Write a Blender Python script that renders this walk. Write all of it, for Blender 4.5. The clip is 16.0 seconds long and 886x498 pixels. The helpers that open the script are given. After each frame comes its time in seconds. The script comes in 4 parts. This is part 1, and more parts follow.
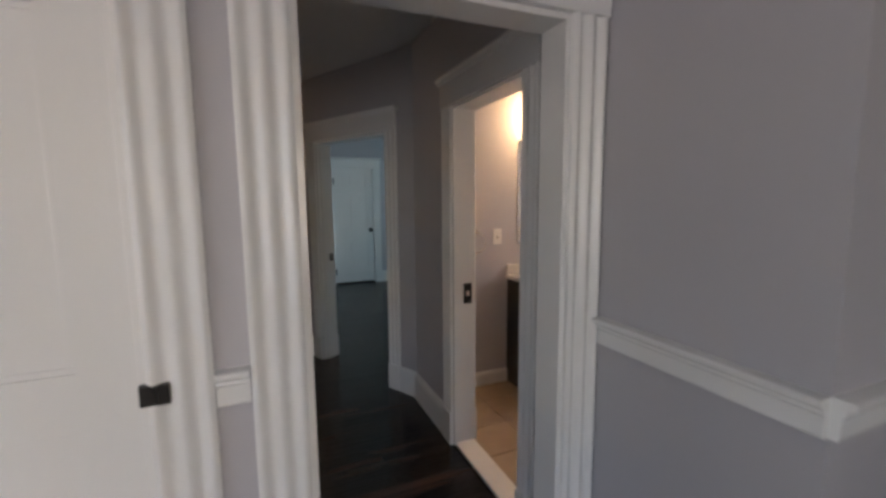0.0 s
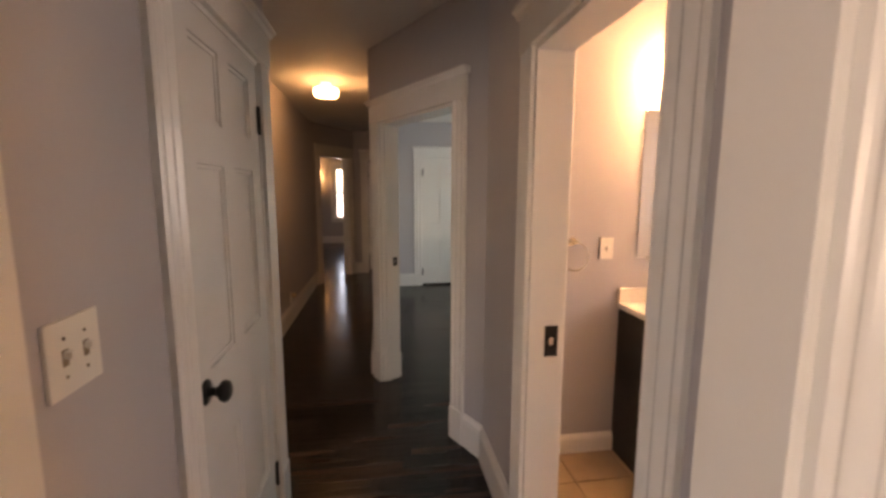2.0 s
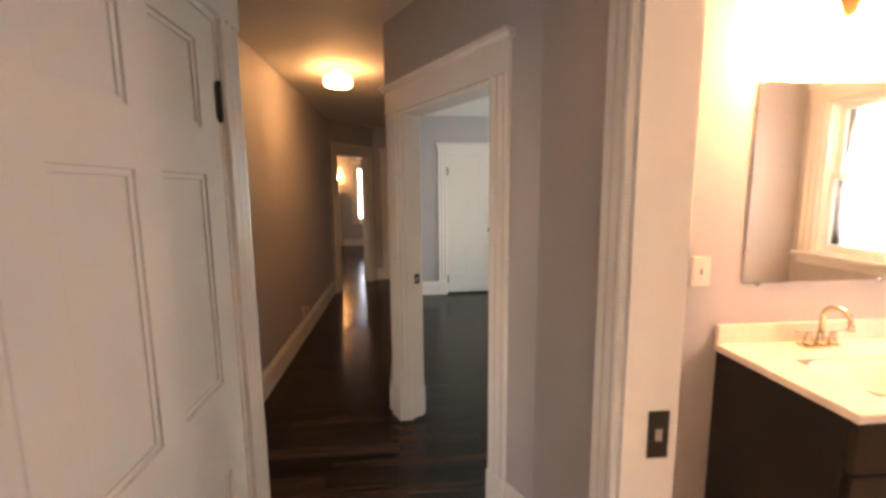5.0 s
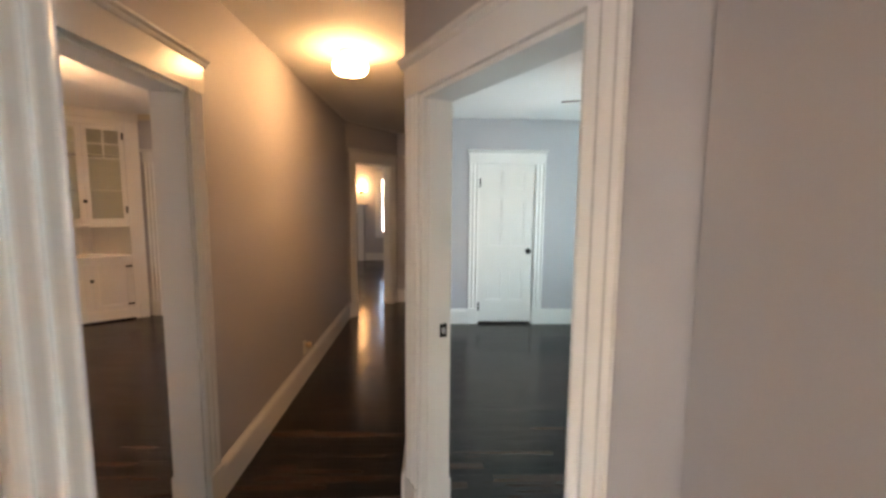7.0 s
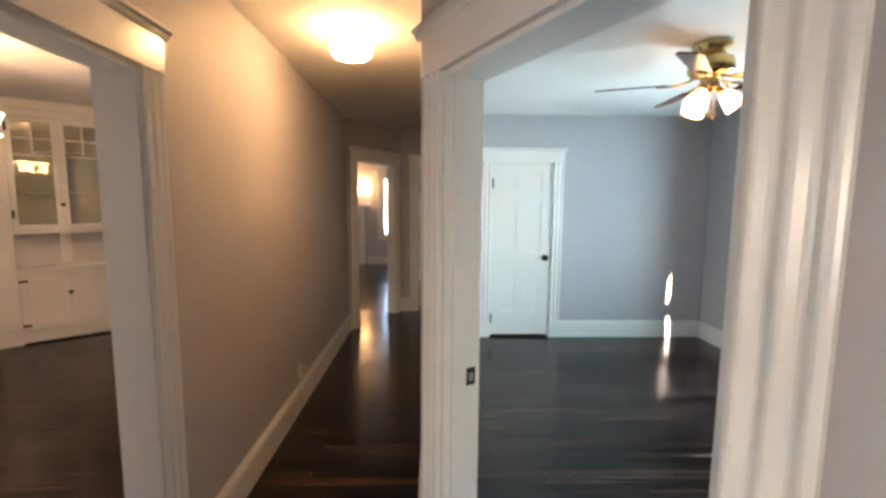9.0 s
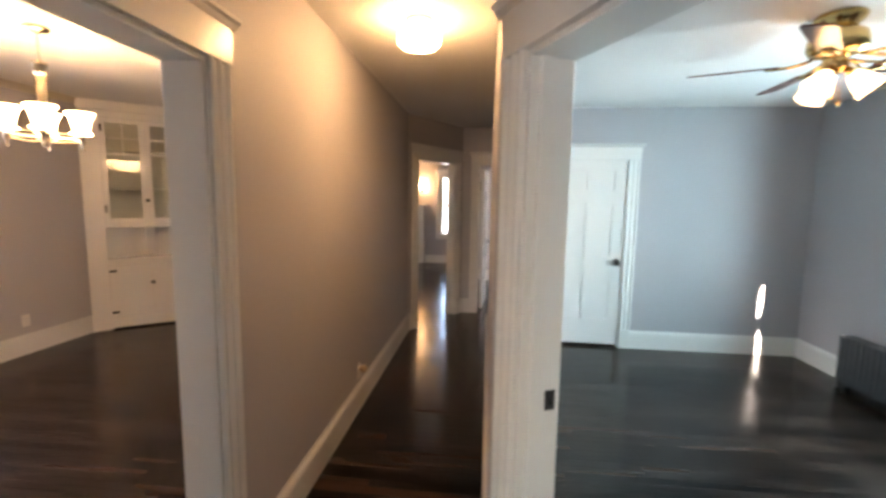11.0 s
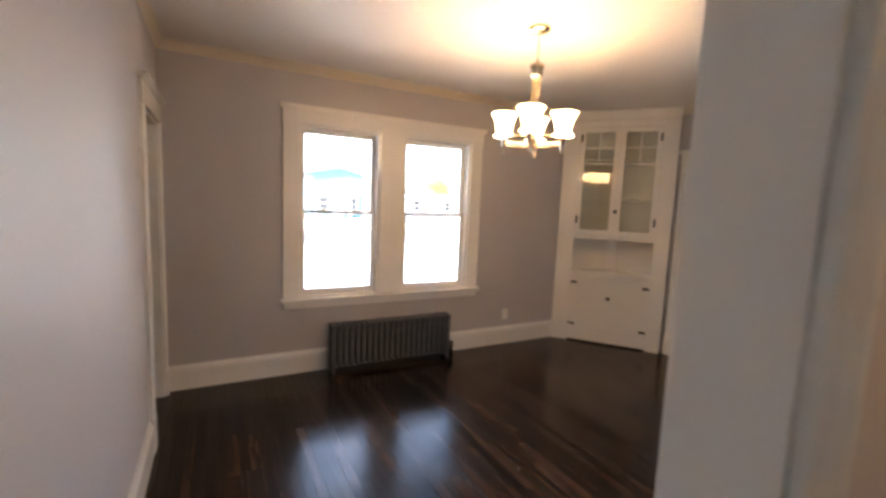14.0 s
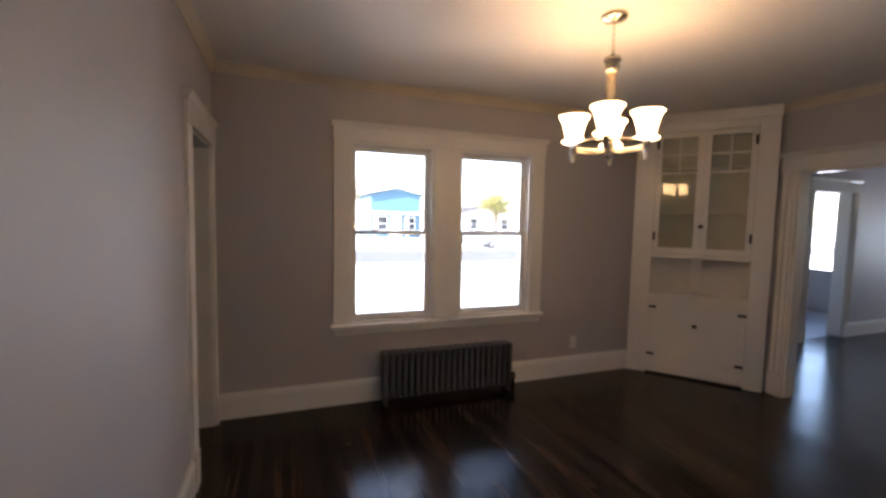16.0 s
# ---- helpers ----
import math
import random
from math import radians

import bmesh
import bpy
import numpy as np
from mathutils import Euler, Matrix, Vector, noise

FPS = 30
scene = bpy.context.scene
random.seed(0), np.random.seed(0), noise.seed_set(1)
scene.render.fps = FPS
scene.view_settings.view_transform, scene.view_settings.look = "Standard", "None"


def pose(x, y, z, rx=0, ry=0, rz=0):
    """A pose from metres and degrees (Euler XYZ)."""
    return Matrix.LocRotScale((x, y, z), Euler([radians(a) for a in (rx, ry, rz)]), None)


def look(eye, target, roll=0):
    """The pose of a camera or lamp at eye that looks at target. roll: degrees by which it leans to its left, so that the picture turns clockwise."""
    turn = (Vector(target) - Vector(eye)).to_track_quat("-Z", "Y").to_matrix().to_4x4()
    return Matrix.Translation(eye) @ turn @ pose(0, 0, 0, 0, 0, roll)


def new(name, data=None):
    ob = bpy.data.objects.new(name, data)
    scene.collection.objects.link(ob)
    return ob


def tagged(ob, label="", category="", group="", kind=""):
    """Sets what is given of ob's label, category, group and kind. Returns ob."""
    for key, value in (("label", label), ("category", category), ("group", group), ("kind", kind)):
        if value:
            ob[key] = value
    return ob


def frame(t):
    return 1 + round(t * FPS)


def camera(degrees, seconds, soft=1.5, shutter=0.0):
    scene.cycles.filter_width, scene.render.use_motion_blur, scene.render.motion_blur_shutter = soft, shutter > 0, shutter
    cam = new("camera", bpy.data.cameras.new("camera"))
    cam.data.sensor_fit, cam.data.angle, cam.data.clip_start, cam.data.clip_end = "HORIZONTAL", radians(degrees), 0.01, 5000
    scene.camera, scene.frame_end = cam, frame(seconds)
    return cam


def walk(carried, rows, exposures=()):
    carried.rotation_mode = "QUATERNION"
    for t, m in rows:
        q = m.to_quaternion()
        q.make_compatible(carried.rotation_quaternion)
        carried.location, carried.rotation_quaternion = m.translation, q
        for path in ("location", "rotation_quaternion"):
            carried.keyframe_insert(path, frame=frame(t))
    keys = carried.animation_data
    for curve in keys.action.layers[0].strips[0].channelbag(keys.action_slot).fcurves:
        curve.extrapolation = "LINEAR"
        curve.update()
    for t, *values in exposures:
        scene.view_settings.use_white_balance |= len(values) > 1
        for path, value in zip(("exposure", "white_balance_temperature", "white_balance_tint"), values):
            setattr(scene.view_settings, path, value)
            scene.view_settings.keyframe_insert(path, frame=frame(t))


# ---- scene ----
cam = camera(92.2, 16.0, soft=3.1, shutter=0.5)
PATH = [
    (0, (-0.121, 0.448, 1.49), (0.645, 2.279, 1.247), -0.5),
    (0.5, (0.053, 0.659, 1.484), (0.645, 2.553, 1.231), -0.1),
    (1, (0.179, 0.872, 1.49), (0.604, 2.808, 1.223), -0.0),
    (1.5, (0.272, 1.045, 1.489), (0.611, 2.999, 1.228), -0.1),
    (2, (0.325, 1.178, 1.487), (0.613, 3.139, 1.217), 0.2),
    (2.5, (0.342, 1.259, 1.486), (0.588, 3.226, 1.22), -0.0),
    (3, (0.348, 1.304, 1.486), (0.582, 3.272, 1.216), -0.3),
    (3.5, (0.351, 1.33, 1.487), (0.585, 3.297, 1.211), -0.3),
    (4, (0.349, 1.422, 1.497), (0.572, 3.387, 1.204), -0.7),
    (6.5, (0.372, 2.358, 1.524), (0.463, 4.343, 1.296), 0.7),
    (7, (0.371, 2.555, 1.528), (0.43, 4.542, 1.308), 0.5),
    (7.5, (0.329, 2.736, 1.546), (0.353, 4.722, 1.319), 0.4),
    (8, (0.304, 2.868, 1.557), (0.364, 4.855, 1.34), 0.4),
    (10.5, (0.267, 3.072, 1.563), (0.221, 5.058, 1.332), 0.4),
    (11, (0.227, 3.151, 1.558), (0.02, 5.127, 1.329), 0.9),
    (11.5, (0.118, 3.295, 1.553), (-0.339, 5.227, 1.318), 1.0),
    (12, (0.009, 3.459, 1.514), (-0.763, 5.293, 1.309), 1.0),
    (12.5, (-0.096, 3.599, 1.536), (-1.193, 5.262, 1.353), 1.3),
    (13, (-0.202, 3.72, 1.527), (-1.606, 5.129, 1.318), 2.3),
    (13.5, (-0.36, 3.832, 1.551), (-1.969, 4.991, 1.289), 3.1),
    (14, (-0.49, 3.936, 1.531), (-2.242, 4.874, 1.311), 2.4),
    (14.5, (-0.617, 4.034, 1.52), (-2.456, 4.804, 1.357), 1.4),
    (15, (-0.693, 4.062, 1.521), (-2.568, 4.744, 1.378), 0.7),
    (15.5, (-0.742, 4.057, 1.531), (-2.616, 4.74, 1.386), 1.0),
    (16, (-0.772, 4.061, 1.527), (-2.642, 4.757, 1.384), 1.2),
]
EXPOSURES = [(0.0, 2.02, 6800, 20), (0.7, 2.26, 7600, 22), (1.5, 2.67, 9000, 31), (2.5, 3.17, 10600, 39), (4.0, 3.32, 10700, 39), (6.5, 4.05, 8500, 28),
             (8.0, 4.22, 7500, 21), (11.0, 4.3, 7300, 21), (12.5, 4.27, 7100, 20), (13.5, 4.15, 6800, 18), (14.5, 3.78, 6500, 17), (15.2, 3.35, 6400, 19), (16.0, 3.0, 6400, 19)]
walk(cam, [(t, look(eye, target, roll)) for t, eye, target, roll in PATH], EXPOSURES)

# ---- world, sun, sky ----
SUN_TRAVEL = Vector((-0.27, 0.93, -0.625)).normalized()
world = bpy.data.worlds.new("sky")
scene.world = world
world.use_nodes = True
wn = world.node_tree.nodes
sky = wn.new("ShaderNodeTexSky")
sky.sky_type, sky.sun_disc = "NISHITA", False
sky.sun_elevation = math.asin(-SUN_TRAVEL.z)
sky.sun_rotation = math.atan2(-SUN_TRAVEL.x, -SUN_TRAVEL.y)
world.node_tree.links.new(sky.outputs[0], wn["Background"].inputs[0])
wn["Background"].inputs[1].default_value = 0.15
sun_data = bpy.data.lights.new("sun", "SUN")
sun_data.energy, sun_data.angle, sun_data.color = 5.0, radians(0.6), (1.0, 0.94, 0.84)
sun = new("sun", sun_data)
sun.matrix_world = Matrix.Translation((0, 0, 12)) @ SUN_TRAVEL.to_track_quat("-Z", "Y").to_matrix().to_4x4()


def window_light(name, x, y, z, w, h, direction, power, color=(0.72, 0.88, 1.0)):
    """Sky light in a window's opening, or an added lamp where none is built."""
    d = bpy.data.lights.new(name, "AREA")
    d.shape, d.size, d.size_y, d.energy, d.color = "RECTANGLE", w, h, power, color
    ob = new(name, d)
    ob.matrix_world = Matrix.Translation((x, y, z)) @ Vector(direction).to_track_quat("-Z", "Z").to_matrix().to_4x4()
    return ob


E_ROOM0, E_BED, E_BATH, E_BED2_FILL, E_LIV_FILL, E_DIN = 1.22, 6.2, 2.4, 8.0, 6.5, 0.42
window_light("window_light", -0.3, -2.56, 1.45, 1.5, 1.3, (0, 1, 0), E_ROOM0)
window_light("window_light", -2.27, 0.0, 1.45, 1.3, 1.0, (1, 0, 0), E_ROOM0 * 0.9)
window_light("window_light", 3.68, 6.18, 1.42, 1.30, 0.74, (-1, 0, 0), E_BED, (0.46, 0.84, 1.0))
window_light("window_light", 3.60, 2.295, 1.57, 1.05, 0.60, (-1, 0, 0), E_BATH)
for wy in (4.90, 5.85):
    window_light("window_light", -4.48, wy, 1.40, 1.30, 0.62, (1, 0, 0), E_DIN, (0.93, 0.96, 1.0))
# added fill through an unseen living room window, for the dining room's south wall
window_light("window_light", -3.42, 13.73, 1.41, 1.3, 0.5, (0, -1, 0), E_LIV_FILL)
# added lamp aimed at the far bedroom; no window is built here
window_light("window_light", 1.9, 13.72, 1.40, 1.3, 0.9, (0, -1, 0), E_BED2_FILL)

CEIL = 2.52      # ceiling height
CEIL_D = 2.585   # dining room ceiling
HEAD = 1.995     # head of the door openings
HEAD_BED = 1.975 # angled bedroom doorway
LAMP_WARM = (1.0, 0.62, 0.285)


# ---- materials ----
def mat(name, color, rough=0.5, metal=0.0, var=0.06, scale=6.0, grain=90.0, bump=0.02, spec=0.5, coat=0.0):
    """Paint-like surface: two scales of variation in tone, gloss and relief."""
    m = bpy.data.materials.new(name)
    m.use_nodes = True
    nt = m.node_tree
    n, l = nt.nodes, nt.links
    b = n["Principled BSDF"]
    b.inputs["Metallic"].default_value = metal
    b.inputs["Specular IOR Level"].default_value = spec
    b.inputs["Coat Weight"].default_value = coat
    geo = n.new("ShaderNodeNewGeometry")
    big, fine = n.new("ShaderNodeTexNoise"), n.new("ShaderNodeTexNoise")
    big.inputs["Scale"].default_value, fine.inputs["Scale"].default_value = scale, grain
    big.inputs["Detail"].default_value = 2
    for t in (big, fine):
        l.new(geo.outputs["Position"], t.inputs["Vector"])
    ramp = n.new("ShaderNodeMapRange")
    ramp.interpolation_type = "SMOOTHSTEP"
    ramp.inputs[1].default_value, ramp.inputs[2].default_value = 0.15, 0.85
    ramp.inputs[3].default_value, ramp.inputs[4].default_value = 1 - var, 1 + var
    l.new(big.outputs["Fac"], ramp.inputs[0])
    mul = n.new("ShaderNodeVectorMath")
    mul.operation = "SCALE"
    mul.inputs[0].default_value = color
    l.new(ramp.outputs[0], mul.inputs["Scale"])
    l.new(mul.outputs[0], b.inputs["Base Color"])
    rr = n.new("ShaderNodeMapRange")
    rr.interpolation_type = "SMOOTHSTEP"
    rr.inputs[1].default_value, rr.inputs[2].default_value = 0.15, 0.85
    rr.inputs[3].default_value, rr.inputs[4].default_value = max(0.02, rough - 0.03), min(1, rough + 0.03)
    l.new(big.outputs["Fac"], rr.inputs[0])
    l.new(rr.outputs[0], b.inputs["Roughness"])
    if bump:
        bp = n.new("ShaderNodeBump")
        bp.inputs["Strength"].default_value, bp.inputs["Distance"].default_value = bump * 5, 0.003
        l.new(fine.outputs["Fac"], bp.inputs["Height"])
        l.new(bp.outputs[0], b.inputs["Normal"])
    return m


def glow(name, color, strength, base=(0.9, 0.87, 0.8)):
    m = bpy.data.materials.new(name)
    m.use_nodes = True
    b = m.node_tree.nodes["Principled BSDF"]
    b.inputs["Base Color"].default_value = (*base, 1)
    b.inputs["Roughness"].default_value = 0.35
    b.inputs["Emission Color"].default_value = (*color, 1)
    b.inputs["Emission Strength"].default_value = strength
    return m


def glass(name, tint=(0.97, 0.99, 1.0), rough=0.0):
    m = bpy.data.materials.new(name)
    m.use_nodes = True
    n, l = m.node_tree.nodes, m.node_tree.links
    out = n["Material Output"]
    n.remove(n["Principled BSDF"])
    clear, gloss, mix, fr = n.new("ShaderNodeBsdfTransparent"), n.new("ShaderNodeBsdfGlossy"), n.new("ShaderNodeMixShader"), n.new("ShaderNodeFresnel")
    clear.inputs["Color"].default_value = (*tint, 1)
    gloss.inputs["Roughness"].default_value = rough
    fr.inputs["IOR"].default_value = 1.5
    l.new(fr.outputs[0], mix.inputs[0])
    l.new(clear.outputs[0], mix.inputs[1])
    l.new(gloss.outputs[0], mix.inputs[2])
    l.new(mix.outputs[0], out.inputs["Surface"])
    return m


def wood(name, dark, light, rough, axis=0, scale=1.0, coat=0.0, spread=0.35, spec=0.5, clouds=0.0):
    """Stained wood with long grain along an axis, and a tone of its own for each board."""
    m = bpy.data.materials.new(name)
    m.use_nodes = True
    n, l = m.node_tree.nodes, m.node_tree.links
    b = n["Principled BSDF"]
    geo, info = n.new("ShaderNodeNewGeometry"), n.new("ShaderNodeObjectInfo")
    st = n.new("ShaderNodeMapping")
    sc = [28.0 * scale] * 3
    sc[axis] = 1.3 * scale
    st.inputs["Scale"].default_value = sc
    add = n.new("ShaderNodeMath")
    l.new(info.outputs["Random"], add.inputs[0])
    l.new(geo.outputs["Random Per Island"], add.inputs[1])
    fract = n.new("ShaderNodeMath")
    fract.operation = "FRACT"
    l.new(add.outputs[0], fract.inputs[0])
    shift = n.new("ShaderNodeVectorMath")
    shift.operation = "SCALE"
    shift.inputs[0].default_value = (9.0, 7.0, 5.0)
    l.new(fract.outputs[0], shift.inputs["Scale"])
    pos = n.new("ShaderNodeVectorMath")
    l.new(geo.outputs["Position"], pos.inputs[0])
    l.new(shift.outputs[0], pos.inputs[1])
    l.new(pos.outputs[0], st.inputs["Vector"])
    noi = n.new("ShaderNodeTexNoise")
    noi.inputs["Scale"].default_value, noi.inputs["Detail"].default_value = 1.0, 6
    l.new(st.outputs[0], noi.inputs["Vector"])
    mixf = n.new("ShaderNodeMath")
    mixf.operation = "MULTIPLY_ADD"
    l.new(fract.outputs[0], mixf.inputs[0])
    mixf.inputs[1].default_value = spread
    l.new(noi.outputs["Fac"], mixf.inputs[2])
    # broad uneven stain that runs on over several boards
    long = n.new("ShaderNodeMapping")
    lsc = [6.0, 6.0, 6.0]
    lsc[axis] = 1.6
    long.inputs["Scale"].default_value = lsc
    l.new(geo.outputs["Position"], long.inputs["Vector"])
    stain = n.new("ShaderNodeTexNoise")
    stain.inputs["Scale"].default_value, stain.inputs["Detail"].default_value = 1.0, 3
    l.new(long.outputs[0], stain.inputs["Vector"])
    cloud = n.new("ShaderNodeMath")
    cloud.operation = "MULTIPLY_ADD"
    l.new(stain.outputs["Fac"], cloud.inputs[0])
    cloud.inputs[1].default_value = clouds
    l.new(mixf.outputs[0], cloud.inputs[2])
    ramp = n.new("ShaderNodeMapRange")
    ramp.inputs[1].default_value, ramp.inputs[2].default_value = (0.3 if not clouds else 0.27 + 0.5 * (spread + clouds)), (0.75 + spread if not clouds else 1.02 + 0.5 * (spread + clouds))
    l.new(cloud.outputs[0], ramp.inputs[0])
    mc = n.new("ShaderNodeMix")
    mc.data_type = "RGBA"
    mc.inputs[6].default_value, mc.inputs[7].default_value = (*dark, 1), (*light, 1)
    l.new(ramp.outputs[0], mc.inputs[0])
    l.new(mc.outputs[2], b.inputs["Base Color"])
    wear = n.new("ShaderNodeTexNoise")
    wear.inputs["Scale"].default_value, wear.inputs["Detail"].default_value = 2.2, 5
    l.new(geo.outputs["Position"], wear.inputs["Vector"])
    rr = n.new("ShaderNodeMapRange")
    rr.interpolation_type = "SMOOTHSTEP"
    rr.inputs[1].default_value, rr.inputs[2].default_value = 0.1, 0.9
    rr.inputs[3].default_value, rr.inputs[4].default_value = rough - 0.05, rough + 0.08
    l.new(wear.outputs["Fac"], rr.inputs[0])
    l.new(rr.outputs[0], b.inputs["Roughness"])
    b.inputs["Specular IOR Level"].default_value = spec
    b.inputs["Coat Weight"].default_value = coat
    b.inputs["Coat Roughness"].default_value = 0.2
    bp = n.new("ShaderNodeBump")
    bp.inputs["Strength"].default_value, bp.inputs["Distance"].default_value = 0.12, 0.002
    l.new(noi.outputs["Fac"], bp.inputs["Height"])
    l.new(bp.outputs[0], b.inputs["Normal"])
    return m


M_WALL = mat("wall_paint", (0.452, 0.437, 0.45), 0.55, var=0.03, scale=1.5, grain=300, bump=0.018)
M_CEIL = mat("ceiling_paint", (0.74, 0.73, 0.71), 0.7, var=0.03, scale=1.2, grain=160, bump=0.06)
M_TRIM = mat("trim_paint", (0.76, 0.75, 0.72), 0.225, var=0.025, scale=2.5, grain=60, bump=0.012)
M_FLOOR = wood("floor_wood", (0.0026, 0.0014, 0.0010), (0.056, 0.033, 0.0245), 0.19, axis=0, spread=0.6, clouds=1.3, spec=0.34)
M_CREAM = mat("crown_paint", (0.60, 0.54, 0.44), 0.35, var=0.04, scale=2.0, grain=60, bump=0.012)
M_SUB = mat("floor_joint", (0.008, 0.005, 0.004), 0.8, bump=0)
M_TILE = mat("bath_tile", (0.34, 0.25, 0.17), 0.38, var=0.12, scale=7, grain=50, bump=0.03)
M_GROUT = mat("grout", (0.22, 0.17, 0.12), 0.8)
M_BLACK = mat("black_iron", (0.012, 0.011, 0.010), 0.38, metal=0.3, var=0.2, scale=40, bump=0.02)
M_BRASS = mat("brass", (0.62, 0.42, 0.17), 0.22, metal=1.0, var=0.1, scale=20, bump=0.01)
M_NICKEL = mat("brushed_nickel", (0.60, 0.53, 0.42), 0.23, metal=1.0, var=0.08, scale=20, bump=0.01)
M_CHROME = mat("chrome", (0.75, 0.74, 0.72), 0.08, metal=1.0, var=0.05, bump=0)
M_PLASTIC = mat("plate_plastic", (0.74, 0.72, 0.66), 0.35, var=0.02)
M_NIGHT = mat("night_light_plastic", (0.55, 0.42, 0.28), 0.45, var=0.03)
M_RAD = mat("radiator_grey", (0.10, 0.105, 0.115), 0.42, metal=0.4, var=0.12, scale=14, bump=0.04)
M_VANITY = wood("vanity_wood", (0.004, 0.003, 0.0025), (0.015, 0.009, 0.0065), 0.35, axis=2)
M_COUNTER = mat("counter_stone", (0.70, 0.66, 0.59), 0.2, var=0.06, scale=60, grain=200, bump=0.0)
M_CERAMIC = mat("ceramic", (0.82, 0.80, 0.76), 0.08, var=0.02, bump=0)
M_MIRROR = mat("mirror_silver", (0.86, 0.88, 0.86), 0.03, metal=1.0, var=0.01, bump=0)
M_BLADE = wood("fan_blade_wood", (0.07, 0.010, 0.007), (0.15, 0.022, 0.013), 0.22, axis=0, coat=0.4)
M_GLASS = glass("window_glass")
M_CABGLASS = glass("cabinet_glass", (0.93, 0.94, 0.90))
M_HALL_LAMP = glow("hall_lamp_glass", LAMP_WARM, 4.6)
M_HALL_NECK = glow("hall_lamp_neck", LAMP_WARM, 0.7)
M_BATH_LAMP = glow("bath_lamp_glass", (1.0, 0.66, 0.34), 17.5)
M_BRONZE = mat("aged_bronze", (0.22, 0.13, 0.055), 0.40, metal=0.8, var=0.15, scale=30, bump=0.02)
M_CHAND = glow("chandelier_glass", LAMP_WARM, 2.4)
M_FAN_LAMP = glow("fan_lamp_glass", LAMP_WARM, 0.55)
M_SCONCE = glow("sconce_glass", LAMP_WARM, 7.0)
M_GROUND = mat("ground_concrete", (0.58, 0.565, 0.54), 0.85, var=0.15, scale=0.4, grain=30, bump=0.05)
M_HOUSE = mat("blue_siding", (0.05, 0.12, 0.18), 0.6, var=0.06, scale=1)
M_HOUSE2 = mat("grey_siding", (0.45, 0.47, 0.48), 0.6, var=0.06, scale=1)
M_ROOF = mat("shingle", (0.045, 0.038, 0.034), 0.85, var=0.15, scale=3)
M_LEAF = mat("leaf", (0.15, 0.14, 0.035), 0.6, var=0.4, scale=2)
M_BARK = mat("bark", (0.10, 0.075, 0.055), 0.9, var=0.3, scale=8)
M_CARPAINT = mat("car_paint", (0.28, 0.30, 0.33), 0.2, metal=0.5, var=0.03)
M_TYRE = mat("rubber", (0.02, 0.02, 0.02), 0.8)
M_DARKGLASS = mat("dark_glass", (0.02, 0.025, 0.03), 0.06, var=0.02, bump=0)
M_PORCH = mat("porch_floor_paint", (0.33, 0.36, 0.40), 0.4, var=0.06)


# ---- mesh helpers ----
def box(bm, x0, x1, y0, y1, z0, z1, bevel=0.0):
    if x1 - x0 < 1e-5 or y1 - y0 < 1e-5 or z1 - z0 < 1e-5:
        return
    g = bmesh.ops.create_cube(bm, size=1.0, matrix=Matrix.Translation(((x0 + x1) / 2, (y0 + y1) / 2, (z0 + z1) / 2)) @ Matrix.Diagonal((x1 - x0, y1 - y0, z1 - z0, 1)))
    if bevel:
        edges = {e for v in g["verts"] for e in v.link_edges}
        bmesh.ops.bevel(bm, geom=list(edges), offset=bevel, segments=2, profile=0.6, affect="EDGES")


def boxed(x0, x1, y0, y1, z0, z1, bevel=0.0):
    bm = bmesh.new()
    box(bm, x0, x1, y0, y1, z0, z1, bevel)
    return bm


def prism(bm, profile, m, length):
    """A closed profile (a, b) swept along +c: m maps (a, b, c) to the place."""
    lo = [bm.verts.new(m @ Vector((a, b, 0))) for a, b in profile]
    hi = [bm.verts.new(m @ Vector((a, b, length))) for a, b in profile]
    k = len(profile)
    for i in range(k):
        j = (i + 1) % k
        bm.faces.new((lo[i], lo[j], hi[j], hi[i]))
    bm.faces.new(lo[::-1])
    bm.faces.new(hi)
    bmesh.ops.recalc_face_normals(bm, faces=bm.faces[:])


def lathe(bm, profile, m=Matrix(), steps=24):
    """Turn (radius, height) pairs round z."""
    rings = []
    for r, z in profile:
        if r < 1e-5:
            rings.append([bm.verts.new(m @ Vector((0, 0, z)))])
        else:
            rings.append([bm.verts.new(m @ Vector((r * math.cos(2 * math.pi * i / steps), r * math.sin(2 * math.pi * i / steps), z))) for i in range(steps)])
    for a, b in zip(rings, rings[1:]):
        for i in range(steps):
            j = (i + 1) % steps
            q = [a[i % len(a)], a[j % len(a)], b[j % len(b)], b[i % len(b)]]
            q = [v for k, v in enumerate(q) if v not in q[:k]]
            if len(q) > 2:
                bm.faces.new(q)
    bmesh.ops.recalc_face_normals(bm, faces=bm.faces[:])


def lathed(profile, m=Matrix(), steps=24):
    bm = bmesh.new()
    lathe(bm, profile, m, steps)
    return bm


